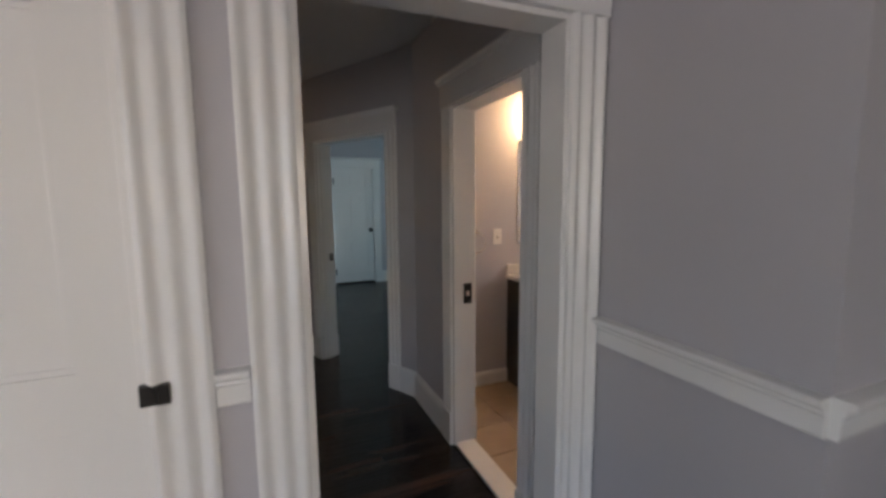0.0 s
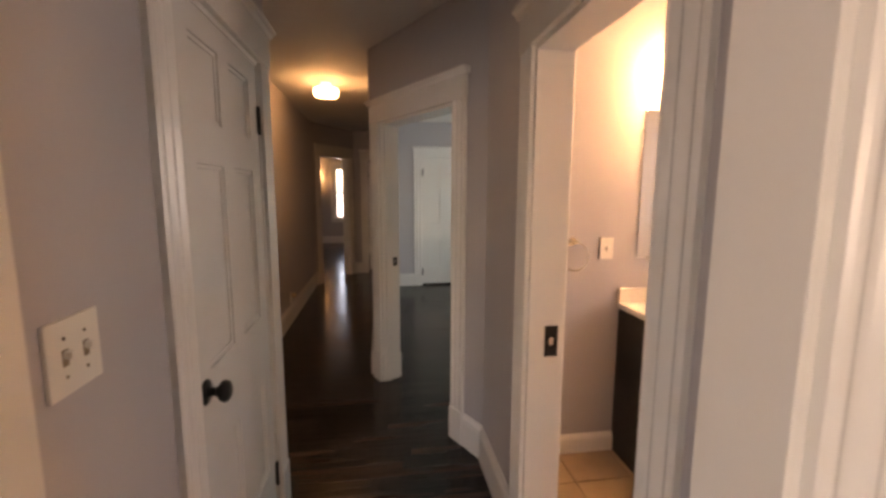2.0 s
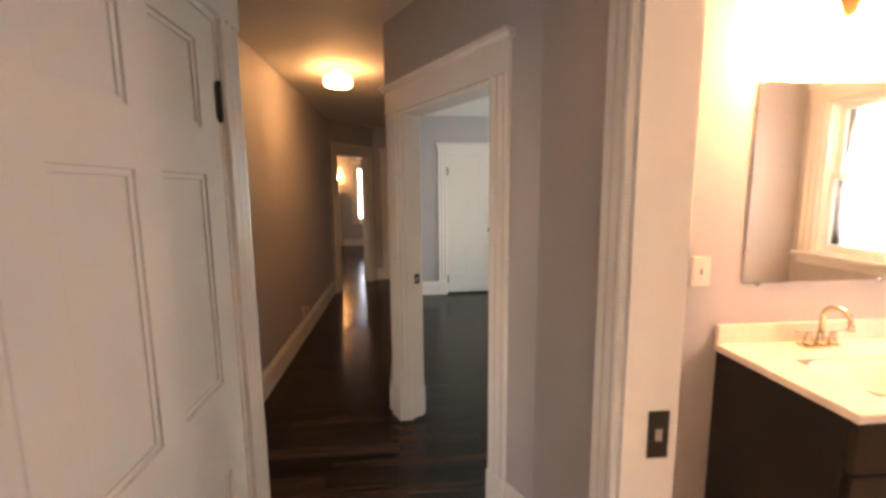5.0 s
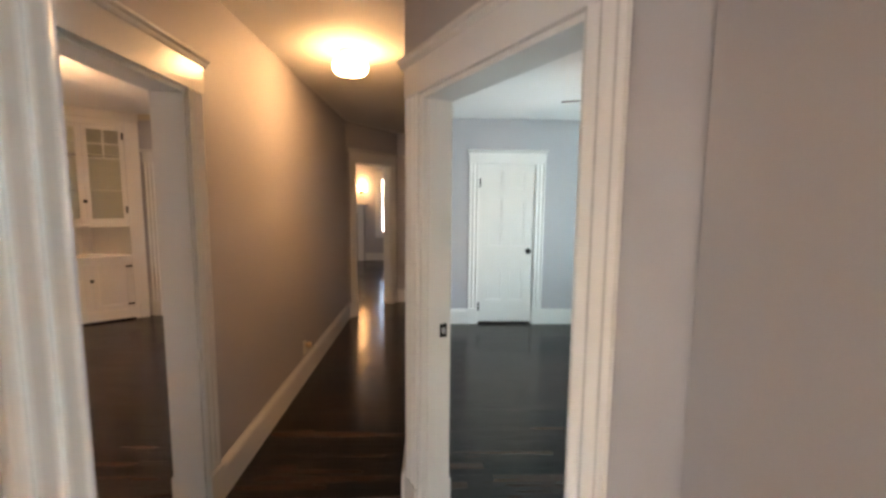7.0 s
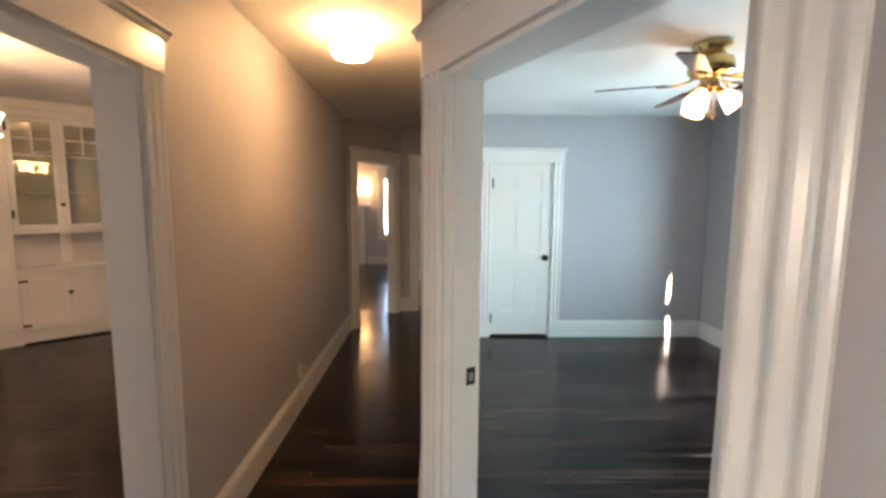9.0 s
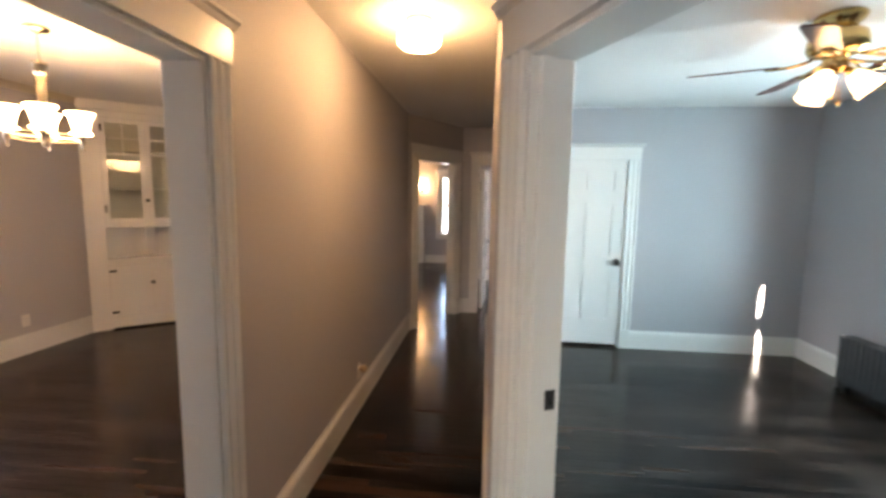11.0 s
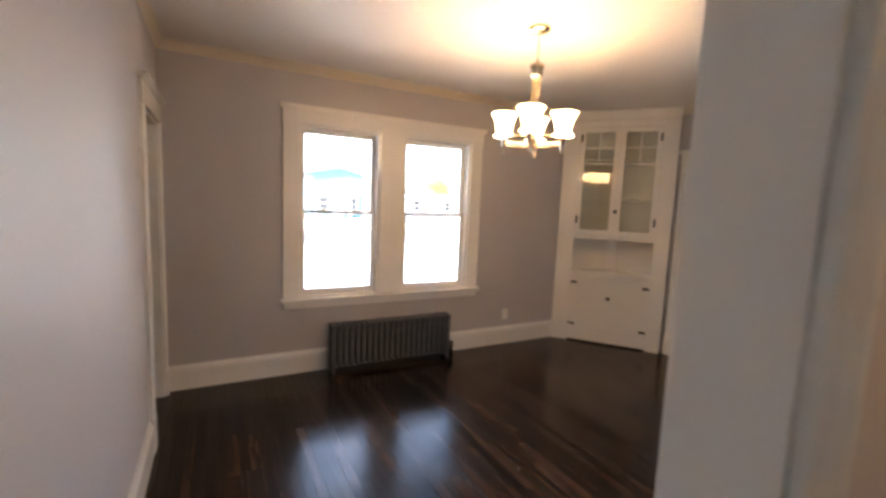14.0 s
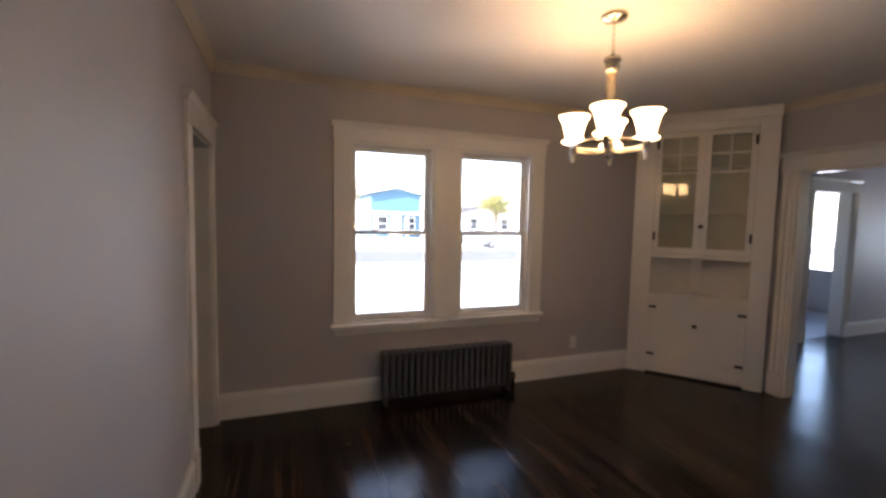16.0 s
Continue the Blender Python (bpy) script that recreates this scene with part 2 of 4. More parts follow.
def tube(bm, path, r, steps=8):
    """A round bar along a path of points."""
    pts = [Vector(p) for p in path]
    rings = []
    for i, p in enumerate(pts):
        d = (pts[min(i + 1, len(pts) - 1)] - pts[max(i - 1, 0)]).normalized()
        s = d.cross(Vector((0, 0, 1)) if abs(d.z) < 0.9 else Vector((1, 0, 0))).normalized()
        t = d.cross(s)
        rings.append([bm.verts.new(p + r * (math.cos(2 * math.pi * k / steps) * s + math.sin(2 * math.pi * k / steps) * t)) for k in range(steps)])
    for a, b in zip(rings, rings[1:]):
        for k in range(steps):
            j = (k + 1) % steps
            bm.faces.new((a[k], a[j], b[j], b[k]))
    bm.faces.new(rings[0][::-1])
    bm.faces.new(rings[-1])
    bmesh.ops.recalc_face_normals(bm, faces=bm.faces[:])


def tubed(path, r, steps=8):
    bm = bmesh.new()
    tube(bm, path, r, steps)
    return bm


def part(name, bm, material, parent=None, label="", smooth=False):
    me = bpy.data.meshes.new(name)
    bm.to_mesh(me)
    bm.free()
    me.materials.append(material)
    if smooth:
        for p in me.polygons:
            p.use_smooth = True
    ob = new(name, me)
    if parent is not None:
        ob.parent = parent
    if label:
        ob["label"] = label
    return ob


def thing(name, m, label="", category="", kind="", group=""):
    ob = new(name)
    ob.empty_display_size = 0.1
    ob.matrix_world = m
    return tagged(ob, label, category, group, kind)


def on_wall(p0, p1, s=0.0):
    """Local axes of a wall face: x along it from p0 to p1, y out into the room on its left, z up."""
    p0, p1 = Vector((*p0, 0)), Vector((*p1, 0))
    u = (p1 - p0).normalized()
    return Matrix(((u.x, -u.y, 0, p0.x + s * u.x), (u.y, u.x, 0, p0.y + s * u.y), (0, 0, 1, 0), (0, 0, 0, 1)))


def wall(name, p0, p1, thick, openings=(), height=None, material=None):
    """A wall with its face on the line p0-p1 (the room lies on the left), and holes (s0, s1, z0, z1) right through it."""
    height = height or CEIL + 0.08
    length = (Vector(p1) - Vector(p0)).length
    xs = sorted({0.0, length, *(s for o in openings for s in o[:2])})
    zs = sorted({0.0, height, *(z for o in openings for z in o[2:])})
    nx, nz = len(xs) - 1, len(zs) - 1

    def solid(i, k):
        if not (0 <= i < nx and 0 <= k < nz):
            return False
        x, z = (xs[i] + xs[i + 1]) / 2, (zs[k] + zs[k + 1]) / 2
        return not any(s0 < x < s1 and z0 < z < z1 for s0, s1, z0, z1 in openings)

    bm = bmesh.new()
    vert = {(i, k, y): bm.verts.new((xs[i], y, zs[k])) for i in range(nx + 1) for k in range(nz + 1) for y in (0.0, -thick)}
    for i in range(nx):
        for k in range(nz):
            if not solid(i, k):
                continue
            for y in (0.0, -thick):
                bm.faces.new([vert[q] for q in ((i, k, y), (i + 1, k, y), (i + 1, k + 1, y), (i, k + 1, y))])
            for di, dk, a, c in ((-1, 0, (i, k), (i, k + 1)), (1, 0, (i + 1, k), (i + 1, k + 1)), (0, -1, (i, k), (i + 1, k)), (0, 1, (i, k + 1), (i + 1, k + 1))):
                if not solid(i + di, k + dk):
                    bm.faces.new([vert[q] for q in ((*a, 0.0), (*c, 0.0), (*c, -thick), (*a, -thick))])
    bmesh.ops.delete(bm, geom=[v for v in bm.verts if not v.link_faces], context="VERTS")
    bmesh.ops.recalc_face_normals(bm, faces=bm.faces[:])
    ob = part(name, bm, material or M_WALL)
    ob.matrix_world = on_wall(p0, p1)
    return tagged(ob, "painted plaster wall in light warm grey", "wall", kind="structure")


BASE_PROFILE = [(0, 0), (0.020, 0), (0.020, 0.150), (0.017, 0.158), (0.019, 0.166), (0.014, 0.176), (0.009, 0.186), (0.007, 0.195), (0, 0.195)]


def baseboard(p0, p1, runs, high=1.0):
    """Skirting along a wall face, in runs (s0, s1)."""
    for s0, s1 in runs:
        bm = bmesh.new()
        prism(bm, [(a, b * high) for a, b in BASE_PROFILE], Matrix(((0, 0, 1, 0), (1, 0, 0, 0), (0, 1, 0, 0), (0, 0, 0, 1))), s1 - s0)
        ob = part("baseboard", bm, M_TRIM)
        ob.matrix_world = on_wall(p0, p1, s0)
        tagged(ob, "tall white painted baseboard with moulded top", "baseboard", kind="structure")


def casing_profile(w):
    """Fluted door casing: width w, three reeds and two hollows."""
    pts = [(0, 0), (0, 0.016), (0.006, 0.020)]
    for i in range(0, 17):
        f = i / 16
        pts.append((0.012 + f * (w - 0.024), 0.0165 + 0.0055 * math.cos(f * math.pi * 4)))
    return pts + [(w - 0.006, 0.020), (w, 0.016), (w, 0)]


def cased(parent, s0, s1, thick, head=None, cw=0.115, front=True, back=True, foot=True):
    """Fluted casings, a flat head board with a moulded cap, and jambs round the hole s0-s1."""
    head = head or HEAD
    for side, use in ((1, front), (-1, back)):
        if not use:
            continue
        y0 = 0.0 if side > 0 else -thick
        for a in (s0 - cw, s1):
            bm = bmesh.new()
            prism(bm, casing_profile(cw), Matrix(((1, 0, 0, a), (0, side, 0, y0), (0, 0, 1, 0), (0, 0, 0, 1))), head)
            part("casing", bm, M_TRIM, parent)
            if foot:
                bm = bmesh.new()
                ya, yb = sorted((y0, y0 + side * 0.026))
                box(bm, a - 0.002, a + cw + 0.002, ya, yb, 0, 0.20, 0.003)
                part("plinth", bm, M_TRIM, parent)
        bm = bmesh.new()
        ya, yb = sorted((y0, y0 + side * 0.024))
        box(bm, s0 - cw - 0.004, s1 + cw + 0.004, ya, yb, head, head + 0.125, 0.002)
        part("head_casing", bm, M_TRIM, parent)
        bm = bmesh.new()
        prof = [(0, 0), (0.026, 0), (0.032, 0.008), (0.036, 0.018), (0.048, 0.026), (0.050, 0.036), (0, 0.036)]
        prism(bm, prof, Matrix(((0, 0, 1, s0 - cw - 0.025), (side, 0, 0, y0), (0, 1, 0, head + 0.125), (0, 0, 0, 1))), s1 - s0 + 2 * cw + 0.05)
        part("cap_moulding", bm, M_TRIM, parent)
    jt = 0.018
    for a in (s0, s1 - jt):
        part("jamb", boxed(a, a + jt, -thick - 0.002, 0.002, 0, head, 0.002), M_TRIM, parent)
    part("head_jamb", boxed(s0 + jt, s1 - jt, -thick - 0.002, 0.002, head - jt, head, 0.002), M_TRIM, parent)


def door_stop(parent, s0, s1, y, head=None):
    head = head or HEAD
    for a in (s0 + 0.018, s1 - 0.030):
        part("door_stop", boxed(a, a + 0.012, y - 0.018, y + 0.018, 0, head - 0.018, 0.002), M_TRIM, parent)


def strike(parent, s, y, z, face, high=0.048, wide=0.024):
    """Black strike plate on a jamb at s; face +1 or -1 is the way it looks along the wall."""
    a, b = sorted((s, s + face * 0.004))
    pl = part("strike_plate", boxed(a, b, y - wide, y + wide, z - high, z + high, 0.0015), M_BLACK, parent, "black iron strike plate")
    a, b = sorted((s + face * 0.004, s + face * 0.006))
    part("latch_hole", boxed(a, b, y - 0.008, y + 0.010, z - 0.015, z + 0.015), M_CHROME, pl)


def door_slab(parent, w, h, thick, knob_at=None, hinge_at=None, rows=((0.30, 0.72), (0.98, 1.56), (1.68, 1.90)), y=0.0, both=False, cols=2, material=None):
    """A panelled door: x from 0 to w, face at y, with two columns of sunk panels, knob and hinges."""
    material = material or M_TRIM
    st, ms = 0.105, 0.095
    bm = bmesh.new()
    box(bm, 0, st, y - thick, y, 0.030, h)
    box(bm, w - st, w, y - thick, y, 0.030, h)
    zs = [0.030] + [z for r in rows for z in r] + [h]
    for a, b in zip(zs[0::2], zs[1::2]):
        box(bm, st, w - st, y - thick, y, a, b)
    pw = (w - 2 * st - (cols - 1) * ms) / cols
    for c in range(cols - 1):
        for r0, r1 in rows:
            x = st + (c + 1) * pw + c * ms
            box(bm, x, x + ms, y - thick, y, r0, r1)
    part("frame", bm, material, parent)
    for r0, r1 in rows:
        for c in range(cols):
            x = st + c * (pw + ms)
            bm = bmesh.new()
            box(bm, x, x + pw, y - thick + 0.012, y - 0.012, r0, r1)
            for f in (y - 0.012,):
                m = 0.014
                for q in ((x, x + pw, r0, r0 + m), (x, x + pw, r1 - m, r1), (x, x + m, r0 + m, r1 - m), (x + pw - m, x + pw, r0 + m, r1 - m)):
                    box(bm, q[0], q[1], f, f + 0.006, q[2], q[3], 0.0025)
            part("panel", bm, material, parent)
    if knob_at is not None:
        kx, kz = knob_at
        for side, yy in ((1, y), (-1, y - thick)):
            if side < 0 and not both:
                continue
            m = Matrix.Translation((kx, yy, kz)) @ Matrix.Rotation(radians(-90 * side), 4, "X")
            ro = part("rosette", lathed([(0, 0), (0.034, 0), (0.036, 0.004), (0.030, 0.009), (0.012, 0.012), (0.012, 0.030), (0, 0.030)], m), M_BLACK, parent, "black rosette", True)
            part("knob", lathed([(0, 0.028), (0.012, 0.028), (0.016, 0.034), (0.027, 0.042), (0.031, 0.052), (0.027, 0.062), (0.014, 0.068), (0, 0.069)], m), M_BLACK, ro, "round black knob", True)
    if hinge_at is not None:
        for z in (0.22, h - 0.22):
            hg = part("hinge", boxed(hinge_at - 0.014, hinge_at + 0.014, y, y + 0.004, z - 0.048, z + 0.048, 0.001), M_BLACK, parent, "black butt hinge")
            part("hinge_pin", lathed([(0, -0.056), (0.007, -0.056), (0.007, 0.056), (0, 0.056)], Matrix.Translation((hinge_at, y + 0.006, z)), 10), M_BLACK, hg)


# ---- plan: wall faces, the room on the left of each ----
HL = ((-0.70, 8.05), (-0.70, 1.64))
CN = ((-0.70, 3.20), (-0.156, 3.20))
CE = ((-0.156, 3.20), (-0.156, 1.64))
DW = ((0.872, 1.52), (-2.20, 1.52))
R0E = ((0.872, 0.98), (0.872, 1.52))
R0S = ((3.20, 0.88), (0.872, 0.88))
BW = ((0.865, 1.64), (0.865, 3.32))
AW = ((0.876, 3.322), (0.252, 4.551))
HR = ((0.252, 4.551), (0.252, 8.29))
WA = ((-0.13, 8.99), (-0.70, 8.05))
WB = ((1.50, 8.99), (-0.13, 8.99))
ALN = ((0.252, 8.29), (1.50, 8.29))
BN = ((3.44, 7.80), (0.36, 7.80))
BE = ((3.44, 0.98), (3.44, 7.92))
BTN = ((3.44, 3.33), (0.995, 3.33))
DWW = ((-4.22, 8.20), (-4.22, 3.58))
DN = ((-0.83, 8.20), (-4.40, 8.20))
DS = ((-4.40, 3.58), (-0.83, 3.58))
DE = ((-0.838, 3.58), (-0.838, 8.20))
LVN = ((-0.02, 13.60), (-4.40, 13.60))
LVW = ((-4.30, 13.60), (-4.30, 8.33))
LVE = ((-0.14, 9.11), (-0.14, 13.60))

WAL = (Vector(WA[1]) - Vector(WA[0])).length
O_DIN = (8.05 - 4.503, 8.05 - 3.718)
O_CLO = (3.20 - 3.06, 3.20 - 2.30)
O_ENT = (0.872 - 0.742, 0.872 + 0.044)
O_LFT = (0.872 + 0.375, 0.872 + 1.13)
O_BTH = (1.942 - 1.64, 2.662 - 1.64)
O_BED = (0.30, 1.215)
O_LIV = (0.16, 0.93)
O_BD2 = (1.50 - 0.80, 1.50 - 0.09)
O_CLB = (3.44 - 1.655, 3.44 - 0.955)
O_DLV = (1.75 - 0.83, 3.175 - 0.83)
O_PAN = (4.40 - 4.135, 4.40 - 3.43)

wall("wall_hall_west", *HL, 0.138, [(*O_DIN, 0, 2.008)])
wall("wall_closet_north", *CN, 0.10)
wall("wall_closet_east", (-0.156, 3.10), CE[1], 0.12, [(O_CLO[0] - 0.10, O_CLO[1] - 0.10, 0, HEAD)])
wall("wall_entry", *DW, 0.12, [(*O_ENT, 0, 2.018), (*O_LFT, 0, HEAD)])
wall("wall_entry_east", *R0E, 0.13)
wall("wall_entry_corner", *R0S, 0.10)
wall("wall_bath_west", *BW, 0.13, [(*O_BTH, 0, 1.985)])
wall("wall_bedroom_angled", *AW, 0.14, [(*O_BED, 0, HEAD_BED)])
wall("wall_hall_east", *HR, 0.12)
wall("wall_living_angled", *WA, 0.12, [(*O_LIV, 0, 2.04)])
wall("wall_alcove_north", *WB, 0.12, [(*O_BD2, 0, 2.04)])
wall("wall_alcove_south", (0.372, 8.29), ALN[1], 0.10)
wall("wall_alcove_east", (1.50, 8.19), (1.50, 8.99), 0.12)
wall("wall_bedroom_north", *BN, 0.12, [(*O_CLB, 0, HEAD)])
BWIN = [(5.70 - 0.98, 6.60 - 0.98, 0.72, 2.08), (1.97 - 0.98, 2.62 - 0.98, 1.02, 2.12)]
wall("wall_east", *BE, 0.20, BWIN)
wall("wall_bath_north", *BTN, 0.12)
WIN_D = [(8.20 - 5.255, 8.20 - 4.55, 0.66, 2.12), (8.20 - 6.205, 8.20 - 5.49, 0.66, 2.12)]
wall("wall_dining_west", *DWW, 0.18, WIN_D)
wall("wall_dining_north", *DN, 0.13, [(*O_DLV, 0, HEAD)])
wall("wall_dining_south", *DS, 0.12, [(*O_PAN, 0, HEAD)])
wall("wall_living_north", *LVN, 0.18, [(0.36, 0.92, 0.68, 2.14), (3.12, 3.68, 0.68, 2.14)])
wall("wall_living_west", *LVW, 0.15, [(13.60 - 11.30, 13.60 - 10.47, 0, HEAD)])
wall("wall_living_east", *LVE, 0.12)
# plain walls that close the place
wall("wall_entry_west", (-2.20, 1.52), (-2.20, -2.50), 0.13, [(0.95, 2.10, 0.80, 2.10)])
wall("wall_entry_south", (-2.20, -2.50), (3.20, -2.50), 0.13, [(1.10, 2.70, 0.80, 2.10)])
wall("wall_entry_far", (3.20, -2.50), (3.20, 0.86), 0.13)
wall("wall_pantry_south", (-4.40, 1.77), (-0.83, 1.77), 0.13)
wall("wall_pantry_west", (-4.22, 3.46), (-4.22, 1.77), 0.18)
wall("wall_bath_south", (0.995, 1.79), (3.44, 1.79), 0.10)
# unseen, added to shut stray light out of the void behind the bath
wall("wall_void_south", (0.995, 1.06), (3.44, 1.06), 0.075)
wall("wall_bedroom_two_east", (3.30, 9.11), (3.30, 13.60), 0.13)
wall("wall_bedroom_two_north", (3.30, 11.50), (-0.02, 11.50), 0.12)
wall("wall_closet_rear", (0.36, 8.19), (3.44, 8.19), 0.05)
wall("wall_porch_west", (-6.60, 13.0), (-6.60, 8.6), 0.13, [(0.5, 1.4, 0.75, 2.1), (1.65, 2.55, 0.75, 2.1), (2.8, 3.7, 0.75, 2.1)])
wall("wall_porch_north", (-4.45, 13.0), (-6.73, 13.0), 0.13, [(0.5, 1.6, 0.75, 2.1)])
wall("wall_porch_south", (-6.73, 8.6), (-4.45, 8.6), 0.13)


# ---- ceilings, roof ----
def ceiling(name, x0, x1, y0, y1, z=None):
    z = z or CEIL
    ob = part(name, boxed(x0, x1, y0, y1, z, z + 0.08), M_CEIL)
    return tagged(ob, "flat white painted plaster ceiling", "ceiling", kind="structure")


ceiling("ceiling_hall", -0.765, 1.56, 1.58, 9.05)
ceiling("ceiling_dining", -4.45, -0.765, 3.52, 8.265, CEIL_D)
ceiling("ceiling_pantry", -4.45, -0.765, 1.64, 3.52)
ceiling("ceiling_east", 1.56, 3.70, 0.92, 9.05)
ceiling("ceiling_entry", -2.40, 3.40, -2.70, 0.92)
ceiling("ceiling_entry_north", -2.40, 1.56, 0.92, 1.58)
ceiling("ceiling_living", -4.45, -0.765, 8.265, 13.85)
ceiling("ceiling_north", -0.765, 3.70, 9.05, 13.85)
ceiling("ceiling_porch", -6.80, -4.4495, 8.4, 13.2)

# crown moulding in the dining room


def crown(p0, p1, s0, s1):
    bm = bmesh.new()
    prof = [(0, -0.066), (0.008, -0.066), (0.011, -0.056), (0.024, -0.039), (0.037, -0.022), (0.043, -0.010), (0.048, -0.008), (0.048, 0), (0, 0)]
    prism(bm, [(a, b + CEIL_D) for a, b in prof], Matrix(((0, 0, 1, 0), (1, 0, 0, 0), (0, 1, 0, 0), (0, 0, 0, 1))), s1 - s0)
    ob = part("crown_moulding", bm, M_CREAM)
    ob.matrix_world = on_wall(p0, p1, s0)
    tagged(ob, "cream painted crown moulding under the ceiling", "crown moulding", kind="structure")


crown(*DWW, 0.0, 4.62)
crown(*DS, 0.18, 3.57)
crown(*DN, 0.0, 3.57)
crown(*DE, 0.0, 4.62)


# ---- cased doorways ----
def doorway(name, face, opening, thick, label, **kw):
    ob = thing(name, on_wall(*face), label, "doorway", "structure")
    cased(ob, *opening, thick, **kw)
    return ob


d1 = doorway("door_1", DW, O_ENT, 0.12, "white fluted doorway casing between entry and hall", cw=0.125, back=False, head=2.018)
d2 = doorway("door_2", BW, O_BTH, 0.13, "white fluted bathroom doorway casing, door open out of sight", head=1.985)
strike(d2, O_BTH[1] - 0.018, -0.086, 0.93, -1, 0.060, 0.026)
d3 = doorway("door_3", AW, O_BED, 0.14, "white fluted casing of an angled bedroom doorway", head=HEAD_BED)
strike(d3, O_BED[1] - 0.018, -0.108, 0.948, -1, 0.032, 0.018)
door_stop(d3, *O_BED, -0.045, HEAD_BED)
d4 = doorway("door_4", HL, O_DIN, 0.138, "white fluted cased opening from hall to dining room", head=2.008)
d5 = doorway("door_5", WA, O_LIV, 0.12, "white fluted casing of an angled doorway to the living room", cw=0.105, head=2.04)
d6 = doorway("door_6", WB, O_BD2, 0.12, "white doorway casing to a far bedroom", cw=0.105, head=2.04)
d7 = doorway("door_7", DN, O_DLV, 0.13, "wide white cased opening to the living room", cw=0.12)
d8 = doorway("door_8", DS, O_PAN, 0.12, "white cased doorway to the pantry", cw=0.105)
d9 = doorway("door_9", LVW, (13.60 - 11.30, 13.60 - 10.47), 0.15, "white cased doorway to a sun porch")

# closed and open doors
d10 = thing("door_10", on_wall((-0.156, 3.06), (-0.156, 2.30)), "closed white six-panel closet door with black knob", "door", "structure")
cased(d10, 0, 0.76, 0.12, back=False)
door_slab(d10, 0.724, 1.985, 0.035, knob_at=(0.67, 0.935), hinge_at=0.0, y=-0.004)
for o in d10.children:
    if o.name.split(".")[0] in ("frame", "panel", "rosette", "hinge"):
        o.location.x += 0.018
d11 = thing("door_11", on_wall((1.655, 7.80), (0.955, 7.80)), "closed white six-panel bedroom closet door with black knob", "door", "structure")
cased(d11, 0, 0.70, 0.12, back=False)
door_slab(d11, 0.664, 1.985, 0.035, knob_at=(0.05, 0.93), hinge_at=0.664, y=-0.004)
for o in d11.children:
    if o.name.split(".")[0] in ("frame", "panel", "rosette", "hinge"):
        o.location.x += 0.018
d12 = thing("door_12", on_wall((-0.375, 1.52), (-1.13, 1.52)), "closed white panelled entry cupboard door with black latch", "door", "structure")
cased(d12, 0, 0.755, 0.12, back=False, cw=0.13)
door_slab(d12, 0.719, 1.985, 0.035, rows=((0.25, 1.01), (1.13, 1.86)), y=-0.003, cols=1)
for o in d12.children:
    if o.name.split(".")[0] in ("frame", "panel"):
        o.location.x += 0.018
latch = part("latch", boxed(-0.043, 0.015, 0.003, 0.022, 1.044, 1.092, 0.004), M_BLACK, d12, "black iron rim latch")
part("latch_keeper", boxed(-0.019, -0.013, 0.022, 0.027, 1.050, 1.086, 0.001), M_BLACK, latch)
d13 = thing("door_13", on_wall((0.125, 9.13), (0.185, 9.82)), "open white panelled bedroom door with black lever", "door", "structure")
door_slab(d13, 0.69, 1.985, 0.035, knob_at=(0.63, 0.93), hinge_at=0.0, both=True)

# ---- baseboards ----
baseboard(*HL, [(0.0, O_DIN[0] - 0.117), (O_DIN[1] + 0.117, 4.85)])
baseboard(*CN, [(0.0, 0.544)])
baseboard(*CE, [(0.0, 0.023), (3.20 - 2.183, 1.56)])
baseboard(*BW, [(0.0, O_BTH[0] - 0.117), (O_BTH[1] + 0.117, 1.68)])
baseboard(*AW, [(0.0, O_BED[0] - 0.117)])
baseboard(*HR, [(0.0, 3.739)])
baseboard((0.252, 8.29), (1.5, 8.29), [(0.0, 1.248)])
baseboard(*WA, [(0.0, 0.053), (1.037, WAL)])
baseboard(*WB, [(0.0, O_BD2[0] - 0.107), (O_BD2[1] + 0.107, 1.63)])
baseboard(*BN, [(0.0, O_CLB[0] - 0.117), (O_CLB[1] + 0.117, 3.08)])
baseboard((3.44, 3.45), (3.44, 7.80), [(0.0, 4.35)])
baseboard(*BTN, [(0.0, 2.445)], high=0.55)
baseboard(*DWW, [(0.78, 4.62)])
baseboard(*DS, [(O_PAN[1] + 0.107, 3.57)])
baseboard(*DN, [(0.0, O_DLV[0] - 0.122)])
baseboard(*LVN, [(0.0, 1.29)])
baseboard(*LVW, [(0.0, 13.60 - 11.30 - 0.117), (13.60 - 10.47 + 0.117, 5.27)])
baseboard((3.30, 11.50), (-0.02, 11.50), [(0.0, 3.32)])
baseboard((-4.22, 3.46), (-4.22, 1.77), [(0.0, 1.69)])
baseboard((-6.60, 13.0), (-6.60, 8.6), [(0.0, 4.4)])
baseboard(*R0E, [(0.0, 0.54)])
baseboard(*R0S, [(0.0, 2.328)])


